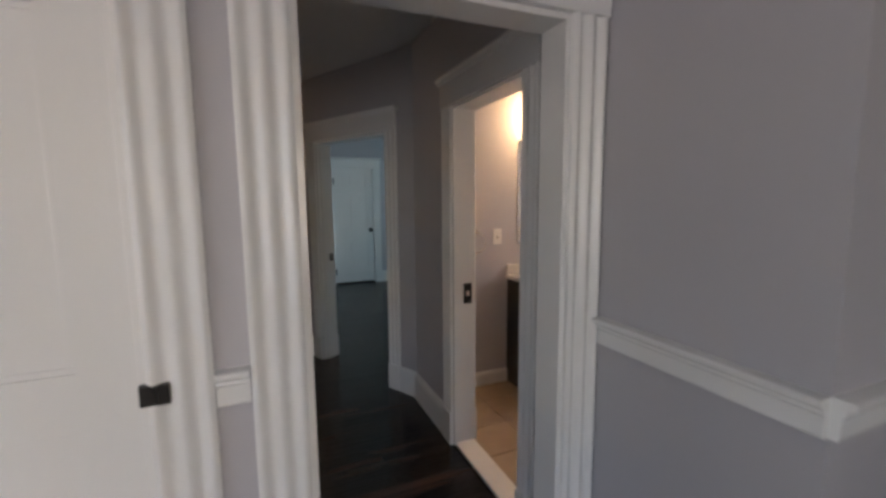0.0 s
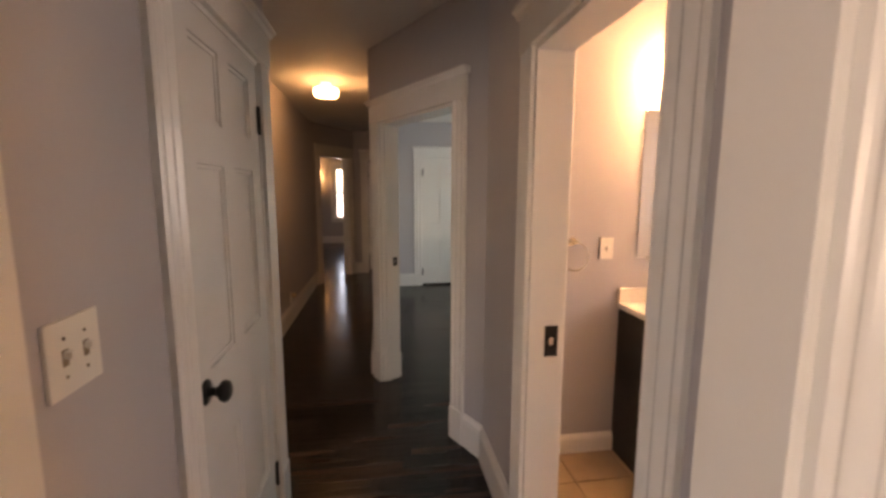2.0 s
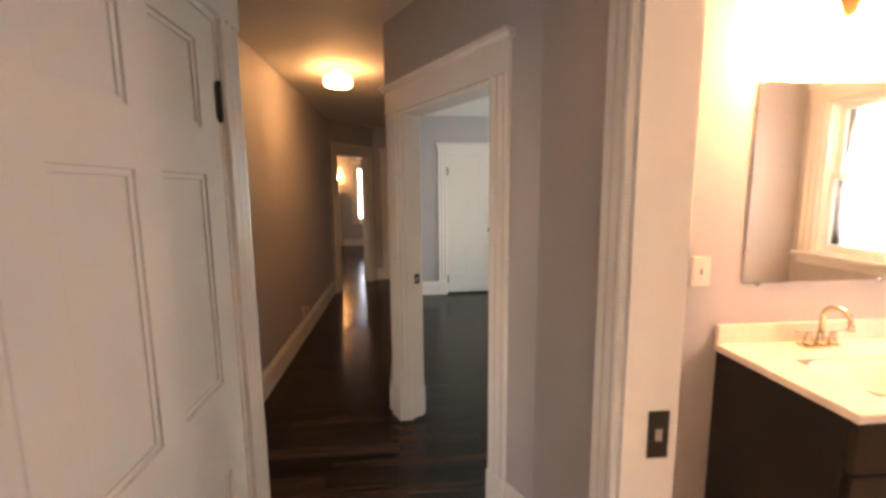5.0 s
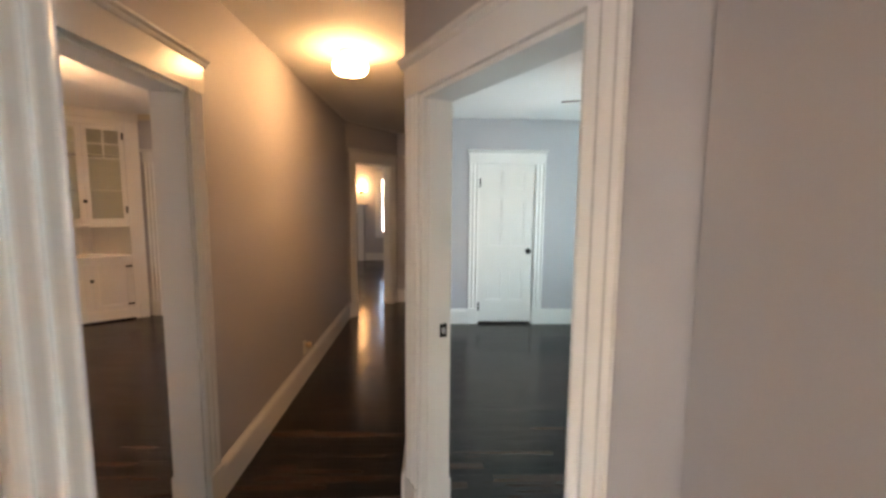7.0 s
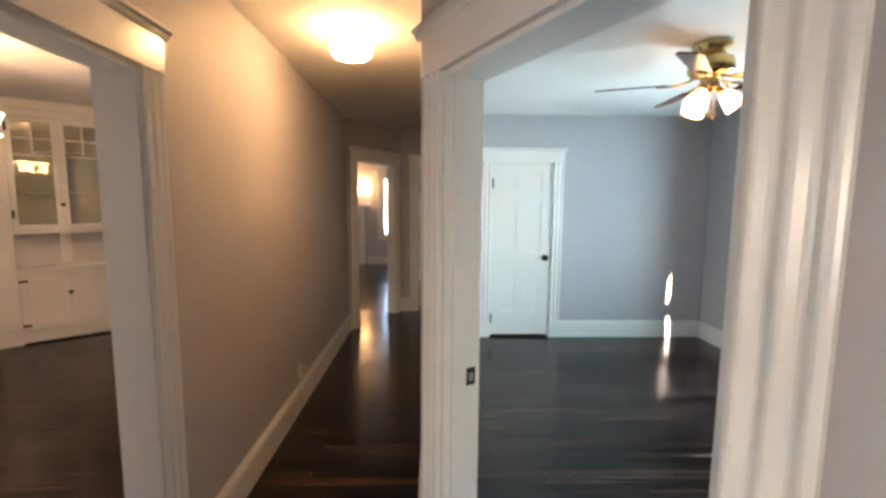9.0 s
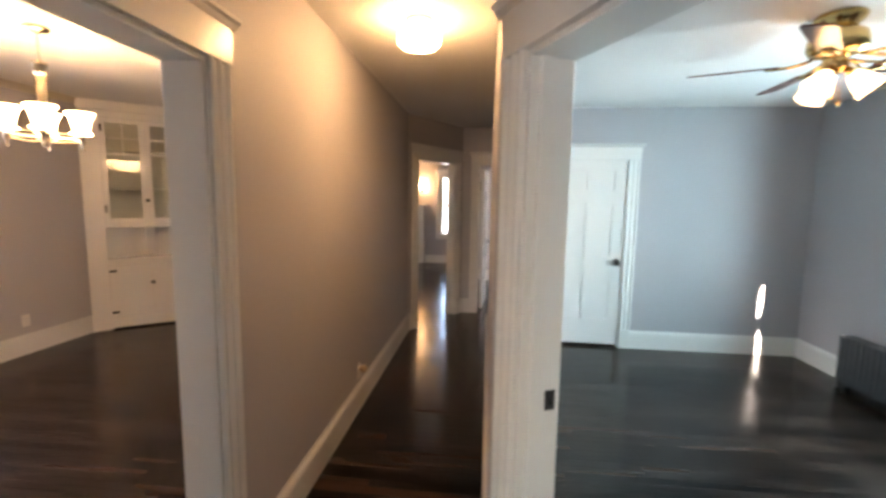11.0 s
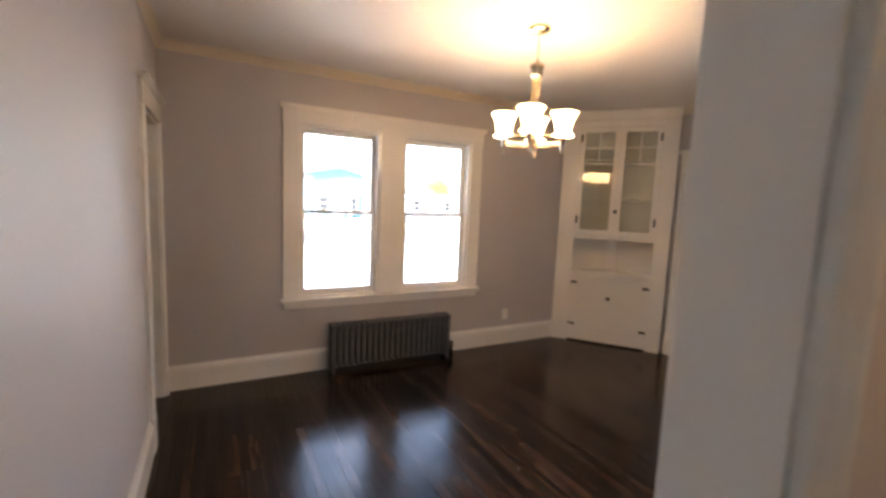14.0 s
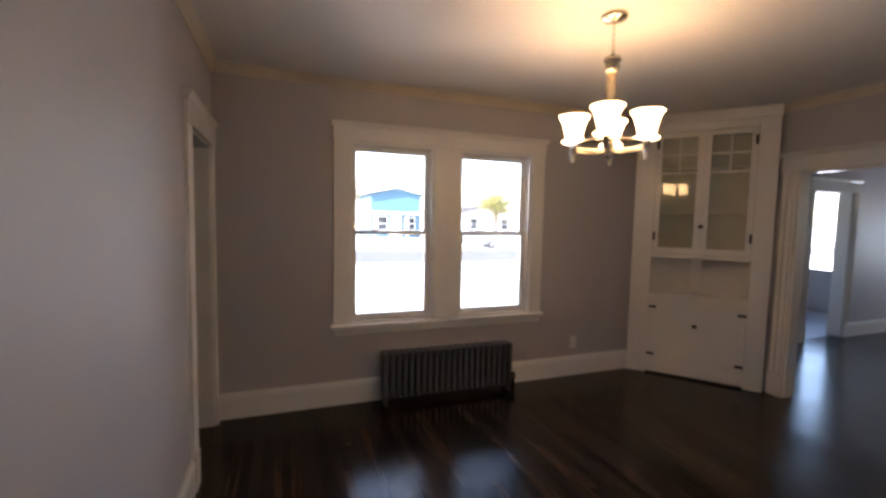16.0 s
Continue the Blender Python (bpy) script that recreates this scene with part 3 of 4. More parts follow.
# ---- chair rail in the entry ----
def chair_rail(p0, p1, s0, s1, z=1.10):
    bm = bmesh.new()
    prof = [(0, -0.086), (0.016, -0.086), (0.018, -0.080), (0.018, -0.040), (0.024, -0.032), (0.022, -0.026), (0.030, -0.018), (0.040, -0.014), (0.042, -0.004), (0.036, 0), (0, 0)]
    prism(bm, [(a, b + z) for a, b in prof], Matrix(((0, 0, 1, 0), (1, 0, 0, 0), (0, 1, 0, 0), (0, 0, 0, 1))), s1 - s0)
    ob = part("chair_rail", bm, M_TRIM)
    ob.matrix_world = on_wall(p0, p1, s0)
    tagged(ob, "white moulded chair rail on the entry wall", "chair rail", kind="structure")


chair_rail(*R0E, -0.10, 0.512)
chair_rail(*R0S, 0.0, 2.328)
chair_rail(*DW, 0.872 + 0.171, 0.872 + 0.243)


# ---- floors ----
def slab_floor(name, x0, x1, y0, y1, material, label, z=-0.012):
    ob = part(name, boxed(x0, x1, y0, y1, -0.15, z), material)
    return tagged(ob, label, "floor", kind="structure")


# ---- windows ----
def sash_window(name, face, s0, s1, z0, z1, thick, label, parent=None, casing=True, cw=0.125):
    """Double-hung window in the hole s0-s1, z0-z1: jambs, two sashes with panes, sash locks, casing, stool and apron."""
    w = parent or thing(name, on_wall(*face), label, "window", "structure")
    for a in (s0, s1 - 0.02):
        part("jamb", boxed(a, a + 0.02, -thick, 0.001, z0, z1), M_TRIM, w)
    part("head_jamb", boxed(s0 + 0.02, s1 - 0.02, -thick, 0.001, z1 - 0.02, z1), M_TRIM, w)
    part("sill", boxed(s0 + 0.02, s1 - 0.02, -thick - 0.03, 0.001, z0 - 0.02, z0 + 0.012), M_TRIM, w)
    zm = (z0 + z1) / 2 + 0.01
    for nm, y, a, b in (("lower_sash", -0.085, z0 + 0.012, zm + 0.018), ("upper_sash", -0.122, zm - 0.018, z1 - 0.02)):
        bm = bmesh.new()
        f = 0.040
        x0, x1 = s0 + 0.02, s1 - 0.02
        bot = 0.055 if nm == "lower_sash" else 0.034
        top = 0.034 if nm == "lower_sash" else 0.045
        box(bm, x0, x0 + f, y, y + 0.034, a, b, 0.003)
        box(bm, x1 - f, x1, y, y + 0.034, a, b, 0.003)
        box(bm, x0 + f, x1 - f, y, y + 0.034, a, a + bot, 0.003)
        box(bm, x0 + f, x1 - f, y, y + 0.034, b - top, b, 0.003)
        s = part(nm, bm, M_TRIM, w)
        g = part("pane", boxed(x0 + f, x1 - f, y + 0.014, y + 0.018, a + bot, b - top), M_GLASS, s)
        g.visible_shadow = False
    for x in (s0 + 0.3 * (s1 - s0), s0 + 0.7 * (s1 - s0)):
        part("sash_lock", boxed(x - 0.022, x + 0.022, -0.082, -0.055, zm + 0.018, zm + 0.030, 0.003), M_NICKEL, w)
    if casing:
        for a in (s0 - cw, s1):
            bm = bmesh.new()
            prism(bm, casing_profile(cw), Matrix(((1, 0, 0, a), (0, 1, 0, 0), (0, 0, 1, z0), (0, 0, 0, 1))), z1 - z0)
            part("casing", bm, M_TRIM, w)
        window_head(w, s0, s1, z0, z1, cw)
    return w


def window_head(w, s0, s1, z0, z1, cw):
    part("head_casing", boxed(s0 - cw - 0.004, s1 + cw + 0.004, 0, 0.024, z1, z1 + 0.108, 0.002), M_TRIM, w)
    bm = bmesh.new()
    prof = [(0, 0), (0.026, 0), (0.032, 0.008), (0.036, 0.018), (0.048, 0.026), (0.050, 0.036), (0, 0.036)]
    prism(bm, prof, Matrix(((0, 0, 1, s0 - cw - 0.025), (1, 0, 0, 0), (0, 1, 0, z1 + 0.108), (0, 0, 0, 1))), s1 - s0 + 2 * cw + 0.05)
    part("cap_moulding", bm, M_TRIM, w)
    part("stool", boxed(s0 - cw - 0.02, s1 + cw + 0.02, 0.002, 0.055, z0 - 0.032, z0, 0.006), M_TRIM, w)
    part("apron", boxed(s0 - cw + 0.005, s1 + cw - 0.005, 0.002, 0.02, z0 - 0.090, z0 - 0.032, 0.003), M_TRIM, w)


w1 = thing("window_1", on_wall(*DWW), "white double-hung twin window with wide casing in the dining room", "window", "structure")
a0, a1 = WIN_D[1][0], WIN_D[0][1]
for s0, s1, z0, z1 in WIN_D:
    sash_window("window_1", DWW, s0, s1, z0, z1, 0.18, "", parent=w1, casing=False)
part("mullion_casing", boxed(WIN_D[1][1], WIN_D[0][0], 0, 0.022, 0.66, 2.12, 0.003), M_TRIM, w1)
for a in (a0 - 0.13, a1):
    bm = bmesh.new()
    prism(bm, [(0, 0), (0, 0.017), (0.004, 0.021), (0.010, 0.019), (0.120, 0.019), (0.126, 0.021), (0.13, 0.017), (0.13, 0)], Matrix(((1, 0, 0, a), (0, 1, 0, 0), (0, 0, 1, 0.66), (0, 0, 0, 1))), 1.46)
    part("casing", bm, M_TRIM, w1)
window_head(w1, a0, a1, 0.66, 2.12, 0.13)
sash_window("window_3", BE, *BWIN[0], 0.20, "white double-hung bedroom window above a radiator")
sash_window("window_4", BE, *BWIN[1], 0.20, "small white bathroom window")
sash_window("window_5", LVN, 0.36, 0.92, 0.68, 2.14, 0.18, "tall white double-hung living room window", cw=0.11)
# unseen window added only to let in the fill light behind it
sash_window("window_9", LVN, 3.12, 3.68, 0.68, 2.14, 0.18, "tall white double-hung living room window", cw=0.11)
for i, s in enumerate((0.5, 1.65, 2.8)):
    sash_window("window_%d" % (6 + i), ((-6.60, 13.0), (-6.60, 8.6)), s, s + 0.9, 0.75, 2.1, 0.13, "white porch window with a bright view", cw=0.11)

# ---- hall ----
def flush_light(x, y):
    t = thing("ceiling_light", Matrix.Translation((x, y, CEIL)), "lit flush ceiling light with a round white glass drum", "ceiling light")
    part("base", lathed([(0, 0), (0.066, 0), (0.070, -0.005), (0.066, -0.014), (0.050, -0.018), (0, -0.018)], steps=32), M_CERAMIC, t, "white enamelled base", True)
    part("neck", lathed([(0.048, -0.016), (0.050, -0.030), (0.054, -0.046), (0.072, -0.056), (0.100, -0.064), (0.110, -0.073)], steps=40), M_HALL_NECK, t, "softly lit frosted glass neck", True)
    part("shade", lathed([(0.110, -0.073), (0.114, -0.082), (0.115, -0.100), (0.112, -0.126), (0.096, -0.142), (0.060, -0.150), (0, -0.152)], steps=40), M_HALL_LAMP, t, "glowing frosted glass drum", True)
    part("finial", lathed([(0, -0.150), (0.012, -0.152), (0.014, -0.158), (0.008, -0.166), (0, -0.168)], steps=14), M_BRASS, t, "small brass finial", True)
    return t


flush_light(-0.17, 5.54)


def wall_plate(name, face, s, z, w, h, label, category, toggles=0, sockets=0, dimmer=False):
    t = thing(name, on_wall(*face, s) @ Matrix.Translation((0, 0, z)), label, category)
    pl = part("plate", boxed(-w / 2, w / 2, 0, 0.007, -h / 2, h / 2, 0.0025), M_PLASTIC, t)
    for i in range(toggles):
        x = (i - (toggles - 1) / 2) * 0.046
        part("toggle_slot", boxed(x - 0.006, x + 0.006, 0.007, 0.0085, -0.013, 0.013, 0.0005), M_GROUT, t)
        part("toggle", boxed(x - 0.0045, x + 0.0045, 0.007, 0.020, 0.000, 0.011, 0.0015), M_PLASTIC, t)
        for zz in (-0.030, 0.030):
            part("screw", lathed([(0, 0.0), (0.0032, 0.0), (0.0028, 0.0012), (0, 0.0014)], Matrix.Translation((x, 0.007, zz)) @ Matrix.Rotation(radians(-90), 4, "X"), 10), M_NICKEL, t)
    for i in range(sockets):
        zz = (i - (sockets - 1) / 2) * 0.038
        so = part("socket", boxed(-0.017, 0.017, 0.007, 0.0095, zz - 0.014, zz + 0.014, 0.002), M_PLASTIC, t)
        for dx in (-0.007, 0.007):
            part("slot", boxed(dx - 0.0013, dx + 0.0013, 0.0095, 0.0100, zz - 0.003, zz + 0.006), M_BLACK, so)
    return t


wall_plate("light_switch", CE, 3.20 - 1.892, 1.235, 0.118, 0.118, "ivory double toggle switch plate on the hall wall", "switch", toggles=2)
ho = wall_plate("wall_outlet", HL, 8.05 - 6.11, 0.285, 0.072, 0.115, "ivory outlet above the hall baseboard with a plug-in night light", "outlet", sockets=2)
part("night_light", lathed([(0, 0.010), (0.016, 0.010), (0.018, 0.022), (0.026, 0.030), (0.029, 0.042), (0.024, 0.056), (0.012, 0.064), (0, 0.066)], Matrix.Translation((0, 0, 0.022)) @ Matrix.Rotation(radians(-90), 4, "X"), 18), M_NIGHT, ho, "small round beige plug-in night light", True)
wall_plate("wall_outlet", DWW, 8.20 - 6.74, 0.33, 0.072, 0.115, "white duplex outlet on the dining room wall", "outlet", sockets=2)
wall_plate("light_switch", BTN, 3.44 - 1.54, 1.18, 0.076, 0.118, "white single switch plate on the bathroom wall", "switch", toggles=1)

# brown coat hook in the entry
hk = thing("coat_hook", on_wall(*R0S, 3.20 - 1.14) @ Matrix.Translation((0, 0, 1.245)), "small worn brown metal coat hook on the entry wall", "hook")
part("hook_plate", boxed(-0.011, 0.011, 0, 0.005, -0.03, 0.03, 0.0015), M_BLACK, hk)
part("hook_arm", tubed([(0, 0.004, -0.012), (0, 0.022, -0.020), (0, 0.036, -0.014), (0, 0.042, 0.004)], 0.004), M_BLACK, hk)

# ---- bathroom ----
VX0, VX1, VY0, VY1 = 1.635, 2.56, 2.775, 3.328


def vanity():
    t = thing("bathroom_vanity", Matrix.Translation((VX0, VY0, 0)), "dark espresso wooden bathroom vanity against the wall", "vanity")
    w, d = VX1 - VX0, VY1 - VY0
    for x in (0, w - 0.018):
        part("side_panel", boxed(x, x + 0.018, 0.022, d, 0, 0.845, 0.002), M_VANITY, t)
    part("bottom_panel", boxed(0.018, w - 0.018, 0.022, d, 0.10, 0.118), M_VANITY, t)
    part("front_panel", boxed(0.018, w - 0.018, 0.022, 0.040, 0.118, 0.845), M_VANITY, t)
    part("toe_kick", boxed(0.018, w - 0.018, 0.09, 0.105, 0, 0.10), M_VANITY, t)
    for i in range(2):
        x = 0.012 + i * (w - 0.024) / 2
        x1 = x + (w - 0.024) / 2 - 0.006
        bm = bmesh.new()
        box(bm, x, x1, 0.008, 0.021, 0.12, 0.66)
        for q in ((x, x + 0.06, 0.12, 0.66), (x1 - 0.06, x1, 0.12, 0.66), (x + 0.06, x1 - 0.06, 0.12, 0.18), (x + 0.06, x1 - 0.06, 0.60, 0.66)):
            box(bm, q[0], q[1], 0.0, 0.008, q[2], q[3], 0.0015)
        dr = part("door", bm, M_VANITY, t)
        kx = x1 - 0.03 if i == 0 else x + 0.03
        part("knob", lathed([(0, 0), (0.006, 0), (0.006, 0.014), (0.014, 0.020), (0.012, 0.028), (0, 0.030)], Matrix.Translation((kx, 0, 0.56)) @ Matrix.Rotation(radians(90), 4, "X"), 14), M_NICKEL, dr, "nickel knob", True)
        part("drawer", boxed(x, x1, 0.0, 0.021, 0.675, 0.83, 0.003), M_VANITY, t)
    return t


vanity()
ct = thing("countertop", Matrix.Translation((VX0 - 0.012, VY0 - 0.02, 0.847)), "cream stone vanity top with backsplash and white basin", "counter")
w, d = VX1 - VX0 + 0.024, VY1 - VY0 + 0.02
bm = bmesh.new()
bx0, bx1, by0, by1 = 0.165, 0.61, 0.09, 0.38
for q in ((0, bx0, 0, d), (bx1, w, 0, d), (bx0, bx1, 0, by0), (bx0, bx1, by1, d)):
    box(bm, q[0], q[1], q[2], q[3], 0, 0.028)
part("slab", bm, M_COUNTER, ct)
part("edge", boxed(-0.002, w + 0.002, -0.003, 0.003, 0.001, 0.027, 0.002), M_COUNTER, ct)
part("backsplash", boxed(0.0, w, d - 0.019, d - 0.001, 0.0285, 0.108, 0.003), M_COUNTER, ct)
bm = bmesh.new()
rings = []
for f, z in ((1.0, 0.024), (0.95, 0.0), (0.86, -0.07), (0.62, -0.11), (0.15, -0.125)):
    cx, cy = (bx0 + bx1) / 2, (by0 + by1) / 2
    ring = []
    for k in range(28):
        a = 2 * math.pi * k / 28
        c, s = math.cos(a), math.sin(a)
        p = 0.55
        ring.append(bm.verts.new((cx + f * (bx1 - bx0) / 2 * math.copysign(abs(c) ** p, c), cy + f * (by1 - by0) / 2 * math.copysign(abs(s) ** p, s), z)))
    rings.append(ring)
for a, b in zip(rings, rings[1:]):
    for k in range(28):
        bm.faces.new((a[k], a[(k + 1) % 28], b[(k + 1) % 28], b[k]))
bm.faces.new(rings[-1])
bmesh.ops.recalc_face_normals(bm, faces=bm.faces[:])
part("basin", bm, M_CERAMIC, ct, "white ceramic basin", True)

fa = thing("faucet", Matrix.Translation((VX0 + 0.375, VY1 - 0.085, 0.8755)), "brushed nickel gooseneck faucet with two lever handles", "faucet")
part("deck_plate", boxed(-0.082, 0.082, -0.026, 0.026, 0, 0.012, 0.005), M_NICKEL, fa)
part("spout_base", lathed([(0, 0.012), (0.022, 0.012), (0.020, 0.03), (0.014, 0.055), (0.013, 0.06), (0, 0.06)], steps=18), M_NICKEL, fa, smooth=True)
path = [(0, 0, 0.05), (0, 0, 0.12)] + [(0, -0.055 + 0.055 * math.cos(a), 0.12 + 0.055 * math.sin(a)) for a in [math.pi * k / 10 for k in range(1, 11)]] + [(0, -0.11, 0.10)]
part("spout", tubed(path, 0.011, 12), M_NICKEL, fa, smooth=True)
for sx in (-1, 1):
    hd = part("handle", lathed([(0, 0.012), (0.020, 0.012), (0.018, 0.028), (0.012, 0.05), (0.014, 0.062), (0, 0.066)], Matrix.Translation((sx * 0.052, 0, 0)), 16), M_NICKEL, fa, smooth=True)
    part("lever", tubed([(sx * 0.052, 0, 0.058), (sx * 0.085, -0.004, 0.066), (sx * 0.115, -0.008, 0.068)], 0.0055), M_NICKEL, hd, smooth=True)

mi = thing("wall_mirror", on_wall(*BTN, 3.44 - 2.385) @ Matrix.Translation((0, 0.002, 1.125)), "frameless rectangular bathroom mirror held by clips", "mirror")
part("mirror_glass", boxed(0, 0.665, 0, 0.006, 0, 0.79, 0.001), M_MIRROR, mi)
for x, z in ((0.645, 0.13), (0.645, 0.68), (0.05, -0.004), (0.60, -0.004)):
    part("mirror_clip", boxed(x - 0.009 + (0.02 if z > 0 else 0), x + 0.009 + (0.02 if z > 0 else 0), 0.006, 0.010, z - 0.008, z + 0.010, 0.002), M_CHROME, mi)

vl = thing("vanity_light", Matrix.Translation((1.94, 3.33, 2.19)), "lit bronze vanity light bar with hanging glass shades", "wall light")
part("wall_plate", lathed([(0, 0), (0.058, 0), (0.058, 0.008), (0.045, 0.018), (0, 0.022)], Matrix.Translation((0, 0, -0.05)) @ Matrix.Rotation(radians(90), 4, "X"), 24), M_BRONZE, vl, "bronze wall plate", True)
bm = bmesh.new()
prism(bm, [(-0.050, 0.006), (0.050, 0.006), (0.040, -0.030), (0.022, -0.070), (0.0, -0.082), (-0.022, -0.070), (-0.040, -0.030)], Matrix(((1, 0, 0, 0), (0, 0, 1, -0.118), (0, 1, 0, 0), (0, 0, 0, 1))), 0.012)
part("escutcheon", bm, M_BRONZE, vl, "shield-shaped bronze escutcheon")
part("arm", tubed([(0, -0.01, -0.05), (0, -0.05, -0.04), (0, -0.085, -0.015), (0, -0.10, 0.0)], 0.010), M_BRONZE, vl, smooth=True)
part("bar", tubed([(-0.16 + 0.032 * k, -0.10, 0.006 * math.cos(k * 1.2)) for k in range(11)], 0.009), M_BRONZE, vl, smooth=True)
for x in (-0.115, 0.115):
    part("finial", lathed([(0, 0), (0.012, 0), (0.008, 0.012), (0.011, 0.024), (0.004, 0.036), (0, 0.038)], Matrix.Translation((x, -0.10, 0.004)), 12), M_BRONZE, vl, smooth=True)
    part("shade", lathed([(0.026, -0.018), (0.034, -0.035), (0.046, -0.075), (0.058, -0.125), (0.064, -0.150), (0.060, -0.150), (0.043, -0.075), (0.022, -0.020)], Matrix.Translation((x, -0.10, 0)), 20), M_BATH_LAMP, vl, "glowing frosted bell shade", True)

tr = thing("towel_ring", on_wall(*BTN, 3.44 - 1.345) @ Matrix.Translation((0, 0, 1.22)), "brushed nickel towel ring on the bathroom wall", "towel ring")
part("mount", lathed([(0, 0), (0.024, 0), (0.022, 0.008), (0.010, 0.014), (0.009, 0.045), (0, 0.047)], Matrix.Rotation(radians(-90), 4, "X"), 16), M_NICKEL, tr, smooth=True)
part("ring", tubed([(0.075 * math.sin(2 * math.pi * k / 32), 0.040, -0.078 + 0.075 * math.cos(2 * math.pi * k / 32)) for k in range(33)], 0.004), M_NICKEL, tr, smooth=True)

# ---- bedroom ----
def ceiling_fan(x, y, phase):
    t = thing("ceiling_fan", Matrix.Translation((x, y, CEIL)), "brass ceiling fan with five red wooden blades and lit glass shades", "ceiling fan")
    part("canopy", lathed([(0, 0), (0.105, 0), (0.110, -0.012), (0.100, -0.035), (0.075, -0.055), (0.070, -0.075), (0, -0.075)], steps=32), M_BRASS, t, smooth=True)
    part("motor", lathed([(0, -0.070), (0.085, -0.072), (0.118, -0.095), (0.128, -0.125), (0.128, -0.160), (0.112, -0.185), (0.070, -0.198), (0, -0.200)], steps=32), M_BRASS, t, smooth=True)
    part("switch_housing", lathed([(0, -0.196), (0.050, -0.198), (0.054, -0.215), (0.054, -0.255), (0.040, -0.275), (0.022, -0.285), (0, -0.286)], steps=24), M_BRASS, t, smooth=True)
    for k in range(5):
        a = radians(phase + 72 * k)
        m = Matrix.Rotation(a, 4, "Z") @ Matrix.Translation((0, 0, -0.225)) @ Matrix.Rotation(radians(-13), 4, "X")
        bm = bmesh.new()
        outline = [(0.235, -0.048), (0.50, -0.062), (0.63, -0.066), (0.655, -0.055), (0.665, 0.0), (0.655, 0.055), (0.63, 0.066), (0.50, 0.062), (0.235, 0.048)]
        prism(bm, outline, m @ Matrix.Translation((0, 0, -0.004)), 0.008)
        bl = part("blade", bm, M_BLADE, t, "red-brown wooden blade")
        bm = bmesh.new()
        for sy in (-1, 1):
            tube(bm, [m @ Vector(p) for p in ((0.095, 0.0, 0.018), (0.14, sy * 0.012, 0.004), (0.19, sy * 0.034, -0.006), (0.25, sy * 0.030, -0.008), (0.29, 0, -0.008))], 0.008)
        part("blade_iron", bm, M_BRASS, bl, "cast brass blade iron", True)
    for k in range(3):
        a = radians(phase + 55 + 120 * k)
        m = Matrix.Rotation(a, 4, "Z") @ Matrix.Translation((0.045, 0, -0.262)) @ Matrix.Rotation(radians(-42), 4, "Y")
        part("lamp_holder", lathed([(0, 0), (0.018, 0), (0.022, -0.030), (0.026, -0.045), (0, -0.045)], m, 14), M_BRASS, t, smooth=True)
        part("shade", lathed([(0.024, -0.040), (0.036, -0.060), (0.050, -0.095), (0.060, -0.135), (0.068, -0.160), (0.064, -0.160), (0.045, -0.095), (0.020, -0.044)], m, 22), M_FAN_LAMP, t, "glowing tulip glass shade", True)
    for dx, dz in ((0.02, -0.43), (-0.015, -0.40)):
        ch = part("pull_chain", tubed([(dx, -0.02, -0.28), (dx, -0.02, dz)], 0.0016, 6), M_BRASS, t)
        part("pull_knob", lathed([(0, -0.028), (0.006, -0.024), (0.007, -0.010), (0.003, 0), (0, 0)], Matrix.Translation((dx, -0.02, dz)), 10), M_BRASS, ch, smooth=True)
    return t


ceiling_fan(1.98, 5.64, 157)


def radiator(name, face, s0, s1, height, sections, label, off=0.055, depth=0.125):
    """Cast radiator of slim tubes: joined sections between top and bottom headers, on feet, with a valve."""
    t = thing(name, on_wall(*face, s0), label, "radiator")
    n = sections
    pitch = (s1 - s0) / n
    for i in range(n):
        x = (i + 0.5) * pitch
        bm = bmesh.new()
        w = pitch * 0.36
        for y in (off + 0.018, off + depth / 2, off + depth - 0.018):
            box(bm, x - w, x + w, y - 0.016, y + 0.016, 0.085, height - 0.025, 0.006)
        box(bm, x - w * 1.15, x + w * 1.15, off, off + depth, height - 0.055, height, 0.010)
        box(bm, x - w * 1.15, x + w * 1.15, off, off + depth, 0.062, 0.110, 0.010)
        if i in (0, n - 1):
            for y in (off + 0.02, off + depth - 0.02):
                box(bm, x - 0.014, x + 0.014, y - 0.014, y + 0.014, 0.0, 0.07, 0.003)
        part("section", bm, M_RAD, t)
    part("header", tubed([(0.01, off + depth / 2, height - 0.03), (s1 - s0 - 0.01, off + depth / 2, height - 0.03)], 0.02), M_RAD, t)
    part("header", tubed([(0.01, off + depth / 2, 0.088), (s1 - s0 - 0.01, off + depth / 2, 0.088)], 0.02), M_RAD, t)
    v = part("valve", lathed([(0, 0), (0.016, 0), (0.016, 0.09), (0.024, 0.095), (0.024, 0.115), (0.012, 0.125), (0, 0.125)], Matrix.Translation((-0.045, off + depth / 2, 0.0)), 14), M_NICKEL, t, "metal valve", True)
    part("pipe", tubed([(-0.045, off + depth / 2, 0.085), (0.02, off + depth / 2, 0.085)], 0.012), M_NICKEL, v)
    part("valve_handle", lathed([(0, 0.125), (0.020, 0.127), (0.022, 0.140), (0.012, 0.146), (0, 0.146)], Matrix.Translation((-0.045, off + depth / 2, 0)), 14), M_BLACK, v, "black valve wheel", True)
    return t


radiator("radiator", DWW, 8.20 - 5.965, 8.20 - 4.79, 0.435, 22, "low dark grey cast-iron radiator below the dining window")
radiator("radiator", BE, 6.04 - 0.98, 7.06 - 0.98, 0.46, 20, "low dark grey cast-iron radiator below the bedroom window")

